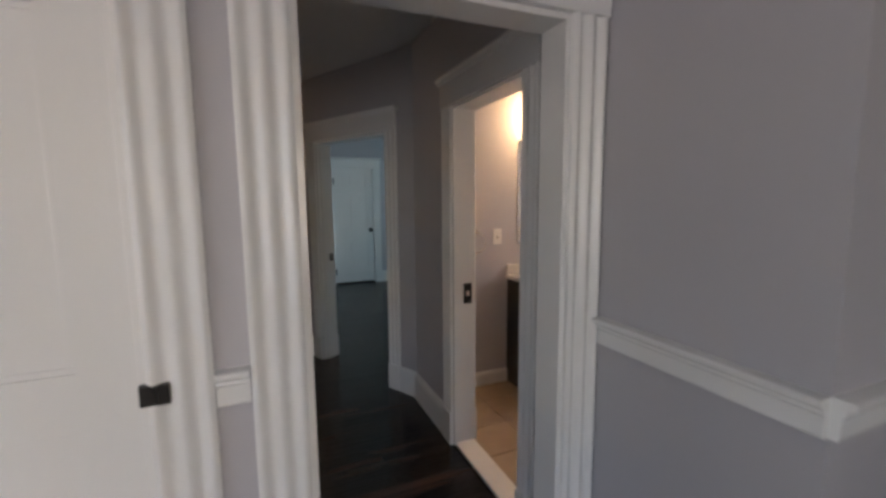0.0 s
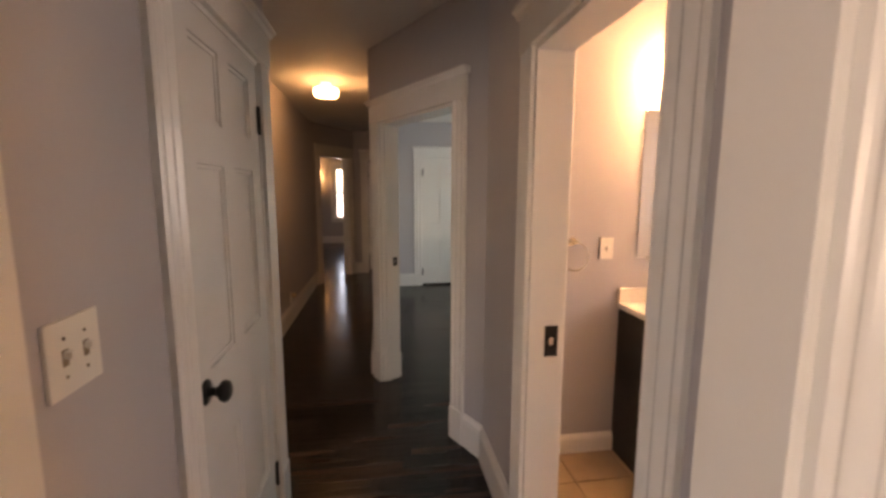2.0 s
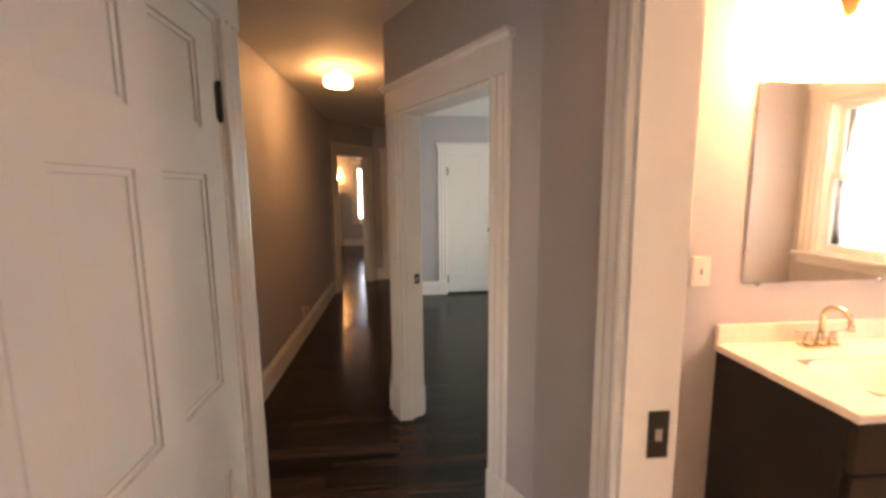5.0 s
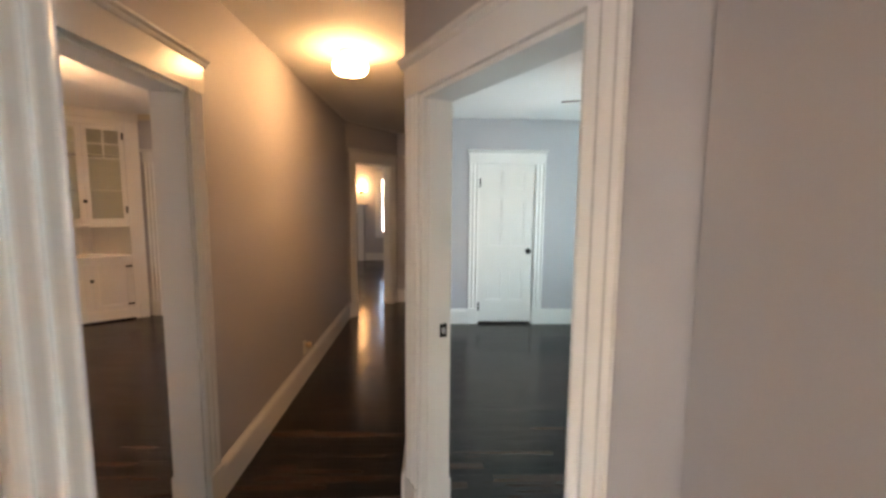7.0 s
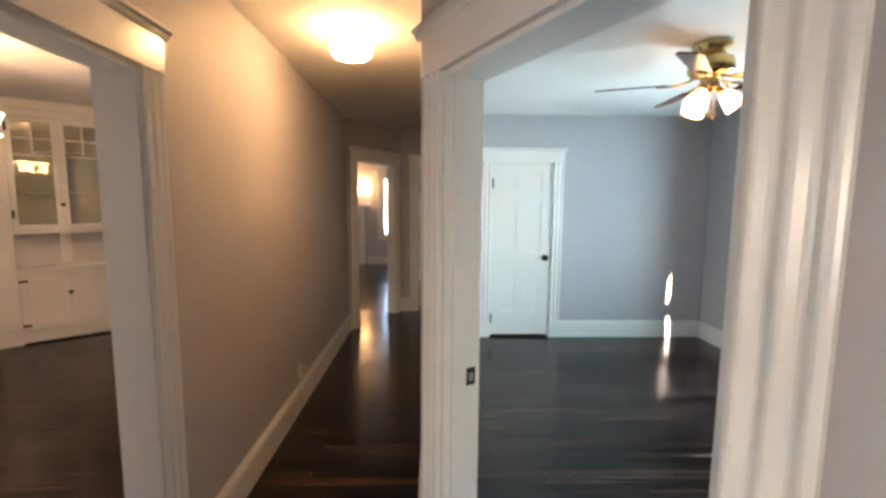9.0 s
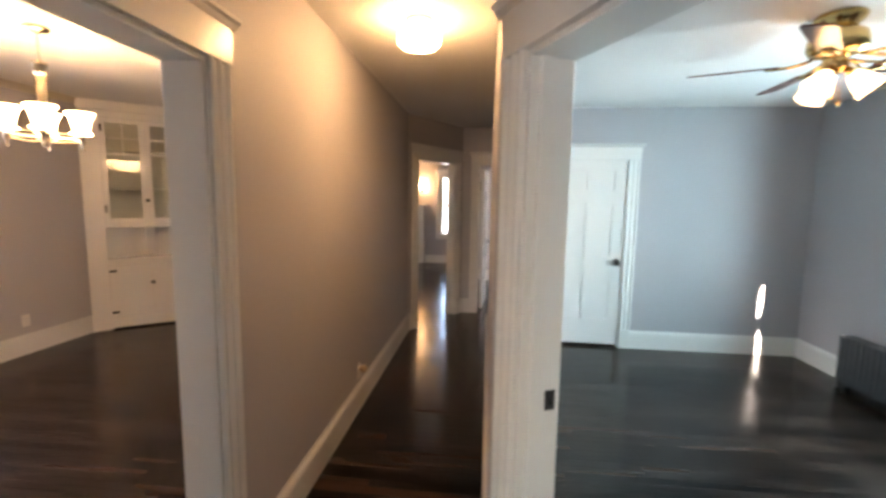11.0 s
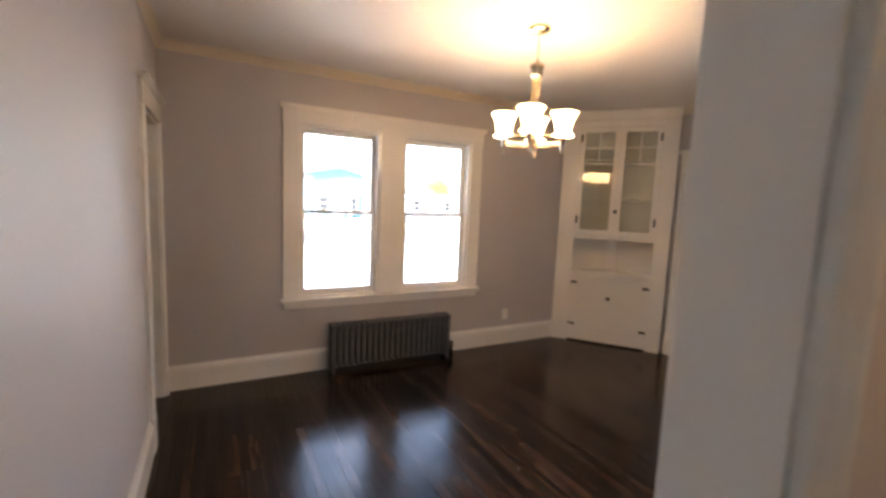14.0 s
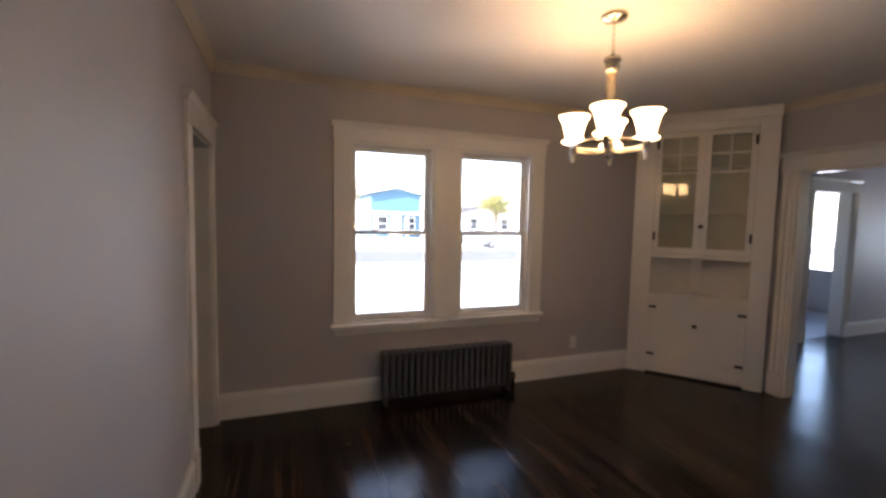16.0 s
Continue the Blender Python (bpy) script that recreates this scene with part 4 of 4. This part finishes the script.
# ---- dining room ----
def chandelier(x, y, phase):
    t = thing("chandelier", Matrix.Translation((x, y, CEIL_D)), "brushed nickel chandelier with four lit white glass shades", "chandelier")
    part("canopy", lathed([(0, 0), (0.066, 0), (0.068, -0.010), (0.060, -0.022), (0.020, -0.030), (0.008, -0.040), (0, -0.040)], steps=28), M_NICKEL, t, smooth=True)
    bm = bmesh.new()
    for k in range(6):
        z = -0.042 - 0.027 * k
        ring = [(0.008 * math.cos(2 * math.pi * i / 10), 0, z - 0.012 + 0.016 * math.sin(2 * math.pi * i / 10)) for i in range(11)]
        if k % 2:
            ring = [(0, a, c) for a, b, c in ring]
        tube(bm, ring, 0.0022, 6)
    part("chain", bm, M_NICKEL, t)
    part("column_cap", lathed([(0, -0.192), (0.010, -0.192), (0.014, -0.208), (0.042, -0.212), (0.044, -0.228), (0.034, -0.236), (0.038, -0.262), (0.030, -0.290), (0, -0.290)], steps=24), M_NICKEL, t, smooth=True)
    bm = bmesh.new()
    lathe(bm, [(0, -0.288), (0.010, -0.288), (0.010, -0.655), (0, -0.655)], steps=12)
    for k in range(4):
        a = math.pi / 2 * k
        tube(bm, [(0.026 * math.cos(a), 0.026 * math.sin(a), -0.286), (0.024 * math.cos(a), 0.024 * math.sin(a), -0.48), (0.020 * math.cos(a), 0.020 * math.sin(a), -0.63)], 0.007)
    part("column", bm, M_NICKEL, t, smooth=True)
    part("hub", lathed([(0, -0.61), (0.024, -0.615), (0.030, -0.640), (0.028, -0.670), (0.014, -0.690), (0.018, -0.708), (0.008, -0.728), (0, -0.732)], steps=22), M_NICKEL, t, smooth=True)
    R = 0.178
    part("ring", tubed([(R * math.cos(2 * math.pi * k / 40), R * math.sin(2 * math.pi * k / 40), -0.658) for k in range(41)], 0.008), M_NICKEL, t, smooth=True)
    for k in range(4):
        a = radians(phase + 90 * k)
        c, s = math.cos(a), math.sin(a)
        arm = part("arm", tubed([(c * r, s * r, z) for r, z in ((0.02, -0.690), (0.06, -0.700), (0.10, -0.697), (0.145, -0.688), (R, -0.680))], 0.0065), M_NICKEL, t, smooth=True)
        m = Matrix.Translation((R * c, R * s, 0))
        part("socket", lathed([(0, -0.744), (0.006, -0.744), (0.009, -0.734), (0.007, -0.726), (0.010, -0.714), (0.008, -0.706), (0.015, -0.698), (0.017, -0.646), (0.026, -0.640), (0, -0.640)], m, 16), M_NICKEL, arm, smooth=True)
        part("dish", lathed([(0, -0.640), (0.052, -0.638), (0.064, -0.630), (0.056, -0.624), (0, -0.624)], m, 22), M_CHAND, arm, "glowing glass dish", True)
        part("shade", lathed([(0.036, -0.625), (0.042, -0.610), (0.047, -0.582), (0.056, -0.545), (0.069, -0.514), (0.081, -0.497), (0.077, -0.497), (0.052, -0.545), (0.043, -0.582), (0.032, -0.616), (0, -0.622)], m, 26), M_CHAND, arm, "glowing white bell shade", True)
    return t


chandelier(-2.60, 5.655, -45)


def corner_cabinet():
    """Built-in diagonal china cabinet: x along its face, y out into the room."""
    p0, p1 = (-3.297, 8.128), (-4.200, 7.413)
    L = (Vector(p1) - Vector(p0)).length
    t = thing("corner_cabinet", on_wall(p0, p1), "white built-in corner china cabinet with glazed upper doors", "cabinet")
    H = CEIL_D - 0.003
    f = 0.03
    xl, xr = 0.152, 0.969
    xm = (xl + xr) / 2
    bm = bmesh.new()
    box(bm, 0, xl, -f, 0, 0, H, 0.003)
    box(bm, 0, 0.022, -0.085, -f, 0, H)
    box(bm, xr, L, -f, 0, 0, H, 0.003)
    box(bm, xl, xr, -f, 0, 2.405, H, 0.002)
    box(bm, xl, xr, -f, 0, 1.188, 1.224, 0.002)
    box(bm, xl, xr, -f, 0, 0.748, 0.800, 0.002)
    box(bm, xl, xr, -f, 0, 0.02, 0.145, 0.002)
    part("face_frame", bm, M_TRIM, t)
    part("toe_board", boxed(xl, xr, -0.012 - f, -0.008, 0.001, 0.02), M_BLACK, t)
    part("crown", boxed(-0.005, L + 0.005, 0.0, 0.020, H - 0.10, H, 0.006), M_TRIM, t)
    for x in (0.002, L - 0.10):
        part("plinth", boxed(x, x + 0.098, 0, 0.014, 0.001, 0.19, 0.003), M_TRIM, t)
    bk = 0.40
    tri = [(0.02, -f), (L - 0.02, -f), (L / 2 + 0.05, -bk), (L / 2 - 0.05, -bk)]
    for nm, z, th, inset in (("shelf", 1.62, 0.018, 0.01), ("shelf", 2.05, 0.018, 0.01), ("counter_shelf", 0.800, 0.026, -0.02), ("shelf", 1.200, 0.02, 0.0), ("shelf", 0.46, 0.018, 0.01)):
        bm = bmesh.new()
        pr = [(0.02 + 0.10 * (inset != -0.02), -f - inset * 0.5 + (0.045 if inset < 0 else 0)), (L - 0.02 - 0.10 * (inset != -0.02), -f - inset * 0.5 + (0.045 if inset < 0 else 0)), (L / 2 + 0.05, -bk + 0.01), (L / 2 - 0.05, -bk + 0.01)]
        if inset < 0:
            pr = [(xl - 0.01, 0.022), (xr + 0.01, 0.022), (xr + 0.01, -f), (L / 2 + 0.05, -bk + 0.01), (L / 2 - 0.05, -bk + 0.01), (xl - 0.01, -f)]
        prism(bm, pr, Matrix.Translation((0, 0, z)), th)
        part(nm, bm, M_TRIM, t)
    bm = bmesh.new()
    for a, b in (((0.02, -f), (L / 2 - 0.05, -bk)), ((L / 2 - 0.05, -bk), (L / 2 + 0.05, -bk)), ((L / 2 + 0.05, -bk), (L - 0.02, -f))):
        prism(bm, [a, b, (b[0], b[1] - 0.012), (a[0], a[1] - 0.012)], Matrix.Identity(4), H)
    part("back", bm, M_TRIM, t)
    for i, (x0, x1) in enumerate(((xl + 0.002, xm - 0.002), (xm + 0.002, xr - 0.002))):
        z0, z1, s = 1.227, 2.402, 0.052
        bm = bmesh.new()
        y0, y1 = -0.024, 0.004
        box(bm, x0, x0 + s, y0, y1, z0, z1, 0.003)
        box(bm, x1 - s, x1, y0, y1, z0, z1, 0.003)
        box(bm, x0 + s, x1 - s, y0, y1, z0, z0 + 0.062, 0.003)
        box(bm, x0 + s, x1 - s, y0, y1, z1 - s, z1, 0.003)
        mz = (2.012, 2.185)
        mx = (x0 + x1) / 2
        for z in mz:
            box(bm, x0 + s, x1 - s, y0 + 0.006, y1 - 0.003, z - 0.009, z + 0.009)
        box(bm, mx - 0.009, mx + 0.009, y0 + 0.006, y1 - 0.003, mz[0] + 0.009, mz[1] - 0.009)
        box(bm, mx - 0.009, mx + 0.009, y0 + 0.006, y1 - 0.003, mz[1] + 0.009, z1 - s)
        dr = part("glazed_door", bm, M_TRIM, t)
        panes = [(x0 + s, x1 - s, z0 + 0.062, mz[0] - 0.009)]
        for xa, xb in ((x0 + s, mx - 0.009), (mx + 0.009, x1 - s)):
            panes += [(xa, xb, mz[0] + 0.009, mz[1] - 0.009), (xa, xb, mz[1] + 0.009, z1 - s)]
        for xa, xb, za, zb in panes:
            part("pane", boxed(xa, xb, -0.012, -0.009, za, zb), M_CABGLASS, dr).visible_shadow = False
        hx = x0 + 0.012 if i == 0 else x1 - 0.012
        for z in (1.397, 2.292):
            part("hinge", boxed(hx - 0.011, hx + 0.011, 0.004, 0.010, z - 0.042, z + 0.042, 0.002), M_BLACK, dr, "black hinge")
        z0, z1, s = 0.148, 0.745, 0.062
        bm = bmesh.new()
        box(bm, x0 + s, x1 - s, y0, y1 - 0.012, z0 + s, z1 - s)
        box(bm, x0, x0 + s, y0, y1, z0, z1, 0.003)
        box(bm, x1 - s, x1, y0, y1, z0, z1, 0.003)
        box(bm, x0 + s, x1 - s, y0, y1, z0, z0 + s, 0.003)
        box(bm, x0 + s, x1 - s, y0, y1, z1 - s, z1, 0.003)
        ld = part("lower_door", bm, M_TRIM, t)
        hl = hx + 0.022 if i == 0 else hx - 0.022
        for z in (0.203, 0.685):
            part("hinge", boxed(hl - 0.034, hl + 0.034, 0.004, 0.010, z - 0.013, z + 0.013, 0.002), M_BLACK, ld, "black butterfly hinge")
        if i == 0:
            for z, d in ((1.499, dr), (0.530, ld)):
                lt = part("latch", boxed(xm - 0.022, xm + 0.020, 0.004, 0.012, z - 0.018, z + 0.018, 0.003), M_BLACK, d, "black cupboard latch")
                part("latch_knob", lathed([(0, 0), (0.007, 0), (0.007, 0.010), (0.012, 0.016), (0.008, 0.024), (0, 0.025)], Matrix.Translation((xm - 0.004, 0.012, z)) @ Matrix.Rotation(radians(-90), 4, "X"), 12), M_BLACK, lt, smooth=True)
    return t


corner_cabinet()

# ---- living room ----
def sconce(x, y, z):
    t = thing("wall_sconce", Matrix.Translation((x, y, z)), "lit wall sconce with a frosted glass shade above the mantel", "wall light")
    part("back_plate", boxed(-0.04, 0.04, -0.012, 0, -0.10, 0.04, 0.004), M_BRASS, t)
    part("arm", tubed([(0, -0.01, -0.06), (0, -0.06, -0.075), (0, -0.10, -0.05), (0, -0.10, -0.02)], 0.007), M_BRASS, t)
    part("shade", lathed([(0, -0.02), (0.03, -0.018), (0.045, 0.0), (0.055, 0.05), (0.07, 0.10), (0.066, 0.10), (0.05, 0.05), (0.03, 0.0)], Matrix.Translation((0, -0.10, 0)), 20), M_SCONCE, t, "glowing frosted shade", True)
    return t


sconce(-1.39, 13.60, 1.82)
mn = thing("fireplace_mantel", Matrix.Translation((-2.05, 13.60, 0)), "white painted fireplace mantel with a plain shelf", "mantel")
for x in (-0.72, 0.56):
    part("pilaster", boxed(x, x + 0.16, -0.14, 0, 0, 1.22, 0.004), M_TRIM, mn)
part("frieze", boxed(-0.72, 0.72, -0.15, 0, 1.222, 1.40, 0.004), M_TRIM, mn)
part("mantel_shelf", boxed(-0.80, 0.80, -0.22, 0, 1.402, 1.45, 0.006), M_TRIM, mn)
part("hearth_surround", boxed(-0.558, 0.558, -0.05, -0.002, 0, 1.22), M_GROUT, mn, "tan tiled surround")
# the opening's dark depth is put in as a black panel, without a recess
part("firebox", boxed(-0.40, 0.40, -0.054, -0.0505, 0, 0.75), M_BLACK, mn, "flat black panel standing for the dark firebox opening")

# ---- bath threshold ----
th = part("threshold", boxed(0.868, 0.992, 1.962, 2.642, 0.0005, 0.020, 0.006), M_CERAMIC)
tagged(th, "pale marble threshold at the bathroom door", "threshold", kind="structure")

# ---- outside ----
def house(x, y, w, d, h, siding, label, name="house"):
    """A small house: walls, gable roof, porch, door and windows on the side that faces +x."""
    t = thing(name, Matrix.Translation((x, y, -0.7)), label, "house")
    part("wall", boxed(-d, 0, -w / 2, w / 2, 0, h), siding, t)
    bm = bmesh.new()
    prism(bm, [(-w / 2 - 0.4, h), (0, h + w * 0.13), (w / 2 + 0.4, h), (w / 2 + 0.4, h - 0.12), (0, h + w * 0.13 - 0.14), (-w / 2 - 0.4, h - 0.12)], Matrix(((0, 0, 1, -d - 0.3), (1, 0, 0, 0), (0, 1, 0, 0), (0, 0, 0, 1))), d + 0.6)
    part("roof", bm, M_ROOF, t)
    bm = bmesh.new()
    prism(bm, [(-w / 2, h), (w / 2, h), (0, h + w * 0.12)], Matrix(((0, 0, 1, -0.1), (1, 0, 0, 0), (0, 1, 0, 0), (0, 0, 0, 1))), 0.1)
    part("gable", bm, siding, t)
    for yy in (-w * 0.28, w * 0.28):
        wd = part("window", boxed(0.002, 0.05, yy - 0.55, yy + 0.55, 0.95, 2.3, 0.01), M_TRIM, t)
        for k in range(2):
            part("pane", boxed(0.05, 0.055, yy - 0.46, yy + 0.46, 1.02 + 0.64 * k, 1.60 + 0.64 * k), M_DARKGLASS, wd)
    dr = part("door", boxed(0.002, 0.06, -0.5, 0.5, 0.25, 2.3, 0.01), M_TRIM, t)
    for yy in (-w / 2 + 0.1, -0.8, 0.8, w / 2 - 0.1):
        part("porch_post", boxed(1.3, 1.42, yy - 0.06, yy + 0.06, 0.25, 2.55), M_TRIM, t)
    part("porch_roof", boxed(0.004, 1.6, -w / 2 - 0.1, w / 2 + 0.1, 2.55, 2.75), M_TRIM, t)
    part("porch_deck", boxed(0.004, 1.5, -w / 2, w / 2, 0.0, 0.25), M_HOUSE2, t)
    return t


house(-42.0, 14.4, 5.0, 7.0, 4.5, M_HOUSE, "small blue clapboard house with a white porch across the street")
house(-48.0, 27.6, 7.5, 8.0, 3.0, M_HOUSE2, "pale grey house across the street")


def parked_car(x, y, rz):
    t = thing("parked_car", pose(x, y, -0.7, 0, 0, rz), "grey parked car across the street", "car")
    bm = bmesh.new()
    side = [(-2.15, 0.35), (-2.2, 0.75), (-1.9, 0.92), (-1.05, 0.98), (-0.45, 1.40), (0.95, 1.42), (1.65, 1.00), (2.1, 0.92), (2.18, 0.4)]
    prism(bm, side, Matrix(((1, 0, 0, 0), (0, 0, 1, -0.86), (0, 1, 0, 0), (0, 0, 0, 1))), 1.72)
    bmesh.ops.bevel(bm, geom=bm.edges[:], offset=0.06, segments=2, affect="EDGES")
    part("body", bm, M_CARPAINT, t)
    for sy in (-1, 1):
        bm = bmesh.new()
        prism(bm, [(-0.85, 1.0), (-0.42, 1.34), (0.88, 1.36), (1.35, 1.03)], Matrix(((1, 0, 0, 0), (0, 0, 1, 0.862 if sy > 0 else -0.874), (0, 1, 0, 0), (0, 0, 0, 1))), 0.012)
        part("side_window", bm, M_DARKGLASS, t)
        for wx in (-1.35, 1.35):
            m = Matrix.Translation((wx, sy * 0.78, 0.33)) @ Matrix.Rotation(radians(90), 4, "X")
            wh = part("wheel", lathed([(0.20, -0.1), (0.32, -0.1), (0.33, 0), (0.32, 0.1), (0.20, 0.1)], m, 24), M_TYRE, t, "black tyre")
            part("rim", lathed([(0, -0.104), (0.2, -0.104), (0.2, 0.104), (0, 0.104)], m, 16), M_CHROME, wh)
    return t


parked_car(-30.8, 17.6, 80)


def tree(x, y, height, seed):
    r = random.Random(seed)
    t = thing("tree", Matrix.Translation((x, y, -0.7)), "leafy yellow-green street tree", "tree")
    bm = bmesh.new()
    tips = []
    tube(bm, [(0, 0, 0), (0.05, 0.02, height * 0.3), (0.0, 0.1, height * 0.55)], 0.16)
    for k in range(9):
        a = k * 2.4
        z0 = height * (0.32 + 0.025 * k)
        e = Vector((math.cos(a) * height * 0.26, math.sin(a) * height * 0.26, z0 + height * r.uniform(0.15, 0.4)))
        tube(bm, [(0, 0, z0), e * 0.5 + Vector((0, 0, z0 * 0.5)), e], 0.05, 6)
        tips += [e, e * 0.7 + Vector((0, 0, z0 * 0.35)), Vector((0, 0, z0 + height * 0.3))]
    part("trunk", bm, M_BARK, t)
    verts, faces = [], []
    for k in range(2600):
        c = r.choice(tips) + Vector((r.gauss(0, 1), r.gauss(0, 1), r.gauss(0, 0.8))) * height * 0.09
        n = Vector((r.gauss(0, 1), r.gauss(0, 1), r.gauss(0, 1))).normalized()
        u = n.orthogonal().normalized() * r.uniform(0.07, 0.14)
        v = n.cross(u)
        i = len(verts)
        verts += [c - u, c + v * 0.6, c + u, c - v * 0.6]
        faces.append((i, i + 1, i + 2, i + 3))
    me = bpy.data.meshes.new("crown")
    me.from_pydata(verts, [], faces)
    me.materials.append(M_LEAF)
    ob = new("crown", me)
    ob.parent = t
    return t


tree(-52.0, 11.0, 8.0, 3)
tree(-40.0, 24.3, 5.5, 5)
tree(-30.0, 44.0, 8.0, 8)
rd = part("road", boxed(-29.0, -21.0, -200, 200, -0.7, -0.69), mat("asphalt", (0.07, 0.07, 0.072), 0.85, var=0.15, scale=0.5, grain=60, bump=0.05))
tagged(rd, "grey asphalt street", "road", kind="structure")

gr = part("ground", boxed(-400, 400, -400, 400, -1.2, -0.7), M_GROUND)
tagged(gr, "sunlit pale concrete ground", "ground", kind="structure")

# ---- floors: boards and tiles last ----
BOARD = 0.057
_board_mesh = {}


def board_mesh(w):
    """A unit board along x, width w, with eased top edges."""
    if w not in _board_mesh:
        e, g = 0.0007, 0.0003
        prof = [(g, -0.012), (w - g, -0.012), (w - g, -0.0015), (w - g - e, 0.0), (g + e, 0.0), (g, -0.0015)]
        bm = bmesh.new()
        prism(bm, prof, Matrix(((0, 0, 1, 0), (1, 0, 0, 0), (0, 1, 0, 0), (0, 0, 0, 1))), 1.0)
        me = bpy.data.meshes.new("board")
        bm.to_mesh(me)
        bm.free()
        me.materials.append(M_FLOOR)
        _board_mesh[w] = me
    return _board_mesh[w]


def board_floor(name, spans, label, seed, near=None, limit=300):
    """Strip floor: rows along x inside rectangles (x0, x1, y0, y1). Boards near the given (x, y) are parts, the rest joined."""
    r = random.Random(seed)
    x0, x1, y0, y1 = min(s[0] for s in spans), max(s[1] for s in spans), min(s[2] for s in spans), max(s[3] for s in spans)
    fl = part(name, boxed(x0, x1, y0, y1, -0.15, -0.0125), M_SUB)
    tagged(fl, label, "floor", kind="structure")
    boards = []
    for a, b, c, d in spans:
        n = max(1, round((d - c) / BOARD))
        for i in range(n):
            y = c + (d - c) * i / n
            x = a
            while x < b - 1e-4:
                ln = r.uniform(0.55, 1.9)
                if x == a:
                    ln *= r.uniform(0.3, 1.0)
                if b - (x + ln) < 0.3:
                    ln = b - x
                boards.append((x, y, ln, r.uniform(-0.0006, 0.0), r.gauss(0, 0.0045)))
                x += ln
    if near:
        boards.sort(key=lambda q: (max(q[0], min(near[0], q[0] + q[2])) - near[0]) ** 2 + (q[1] - near[1]) ** 2)
    for x, y, ln, dz, tilt in boards[:limit]:
        ob = new("board", board_mesh(BOARD))
        ob.parent = fl
        ob.location, ob.scale, ob.rotation_euler = (x, y, dz), (ln - 0.0006, 1, 1), (tilt, 0, 0)
    rest = boards[limit:]
    if rest:
        src = board_mesh(BOARD)
        vs = [v.co.copy() for v in src.vertices]
        fs = [tuple(p.vertices) for p in src.polygons]
        verts, faces = [], []
        for x, y, ln, dz, tilt in rest:
            o = len(verts)
            verts += [(x + v.x * (ln - 0.0006), y + v.y, v.z + dz + v.y * tilt) for v in vs]
            faces += [tuple(o + i for i in f) for f in fs]
        me = bpy.data.meshes.new("boards")
        me.from_pydata(verts, [], faces)
        me.materials.append(M_FLOOR)
        ob = new("boards", me)
        ob.parent = fl
        tagged(ob, kind="stuff")


FLOOR_LABEL = "dark stained oak strip floor with satin finish"
board_floor("floor_hall", [(-0.765, 0.93, 1.58, 4.0), (-0.765, 0.30, 4.0, 8.24), (-0.765, 1.56, 8.24, 9.05)], FLOOR_LABEL, 1, near=(0.0, 4.5))
board_floor("floor_dining", [(-4.31, -0.765, 3.52, 8.265)], FLOOR_LABEL, 2, near=(-2.0, 5.5))
board_floor("floor_bedroom", [(0.93, 3.54, 3.39, 4.0), (0.30, 3.54, 4.0, 7.86)], FLOOR_LABEL, 3, near=(1.6, 5.6))
board_floor("floor_living", [(-4.39, -0.765, 8.265, 13.69), (-0.765, -0.08, 9.05, 13.69)], FLOOR_LABEL, 4, near=(-1.0, 9.5))
board_floor("floor_bedroom_two", [(-0.08, 3.36, 9.05, 11.56)], FLOOR_LABEL, 5, near=(0.3, 9.5), limit=120)
board_floor("floor_entry", [(-2.26, 0.985, -2.56, 1.58), (0.985, 3.26, -2.56, 0.92)], FLOOR_LABEL, 6, near=(0.2, 1.0), limit=120)
board_floor("floor_pantry", [(-4.31, -0.765, 1.70, 3.52)], FLOOR_LABEL, 7, near=(-3.7, 3.0), limit=60)
slab_floor("floor_closet", 0.30, 3.54, 7.86, 8.24, M_SUB, "dark closet floor", z=0.0)
slab_floor("floor_porch", -6.70, -4.39, 8.5, 13.1, M_PORCH, "grey painted porch floor", z=-0.004)

# bathroom tiles
fb = part("floor_bath", boxed(0.93, 3.54, 0.92, 3.39, -0.15, -0.006), M_GROUT)
tagged(fb, "tan ceramic tile floor in the bathroom", "floor", kind="structure")
TS = 0.305
tile = bpy.data.meshes.new("tile")
bm = bmesh.new()
box(bm, 0.002, TS - 0.002, 0.002, TS - 0.002, -0.006, 0.0)
bmesh.ops.bevel(bm, geom=[e for e in bm.edges if all(v.co.z > -0.001 for v in e.verts)], offset=0.0015, segments=1, affect="EDGES")
bm.to_mesh(tile)
bm.free()
tile.materials.append(M_TILE)
for i in range(8):
    for j in range(8):
        ob = new("tile", tile)
        ob.parent = fb
        ob.location = (0.995 + i * TS, 0.94 + j * TS, 0)
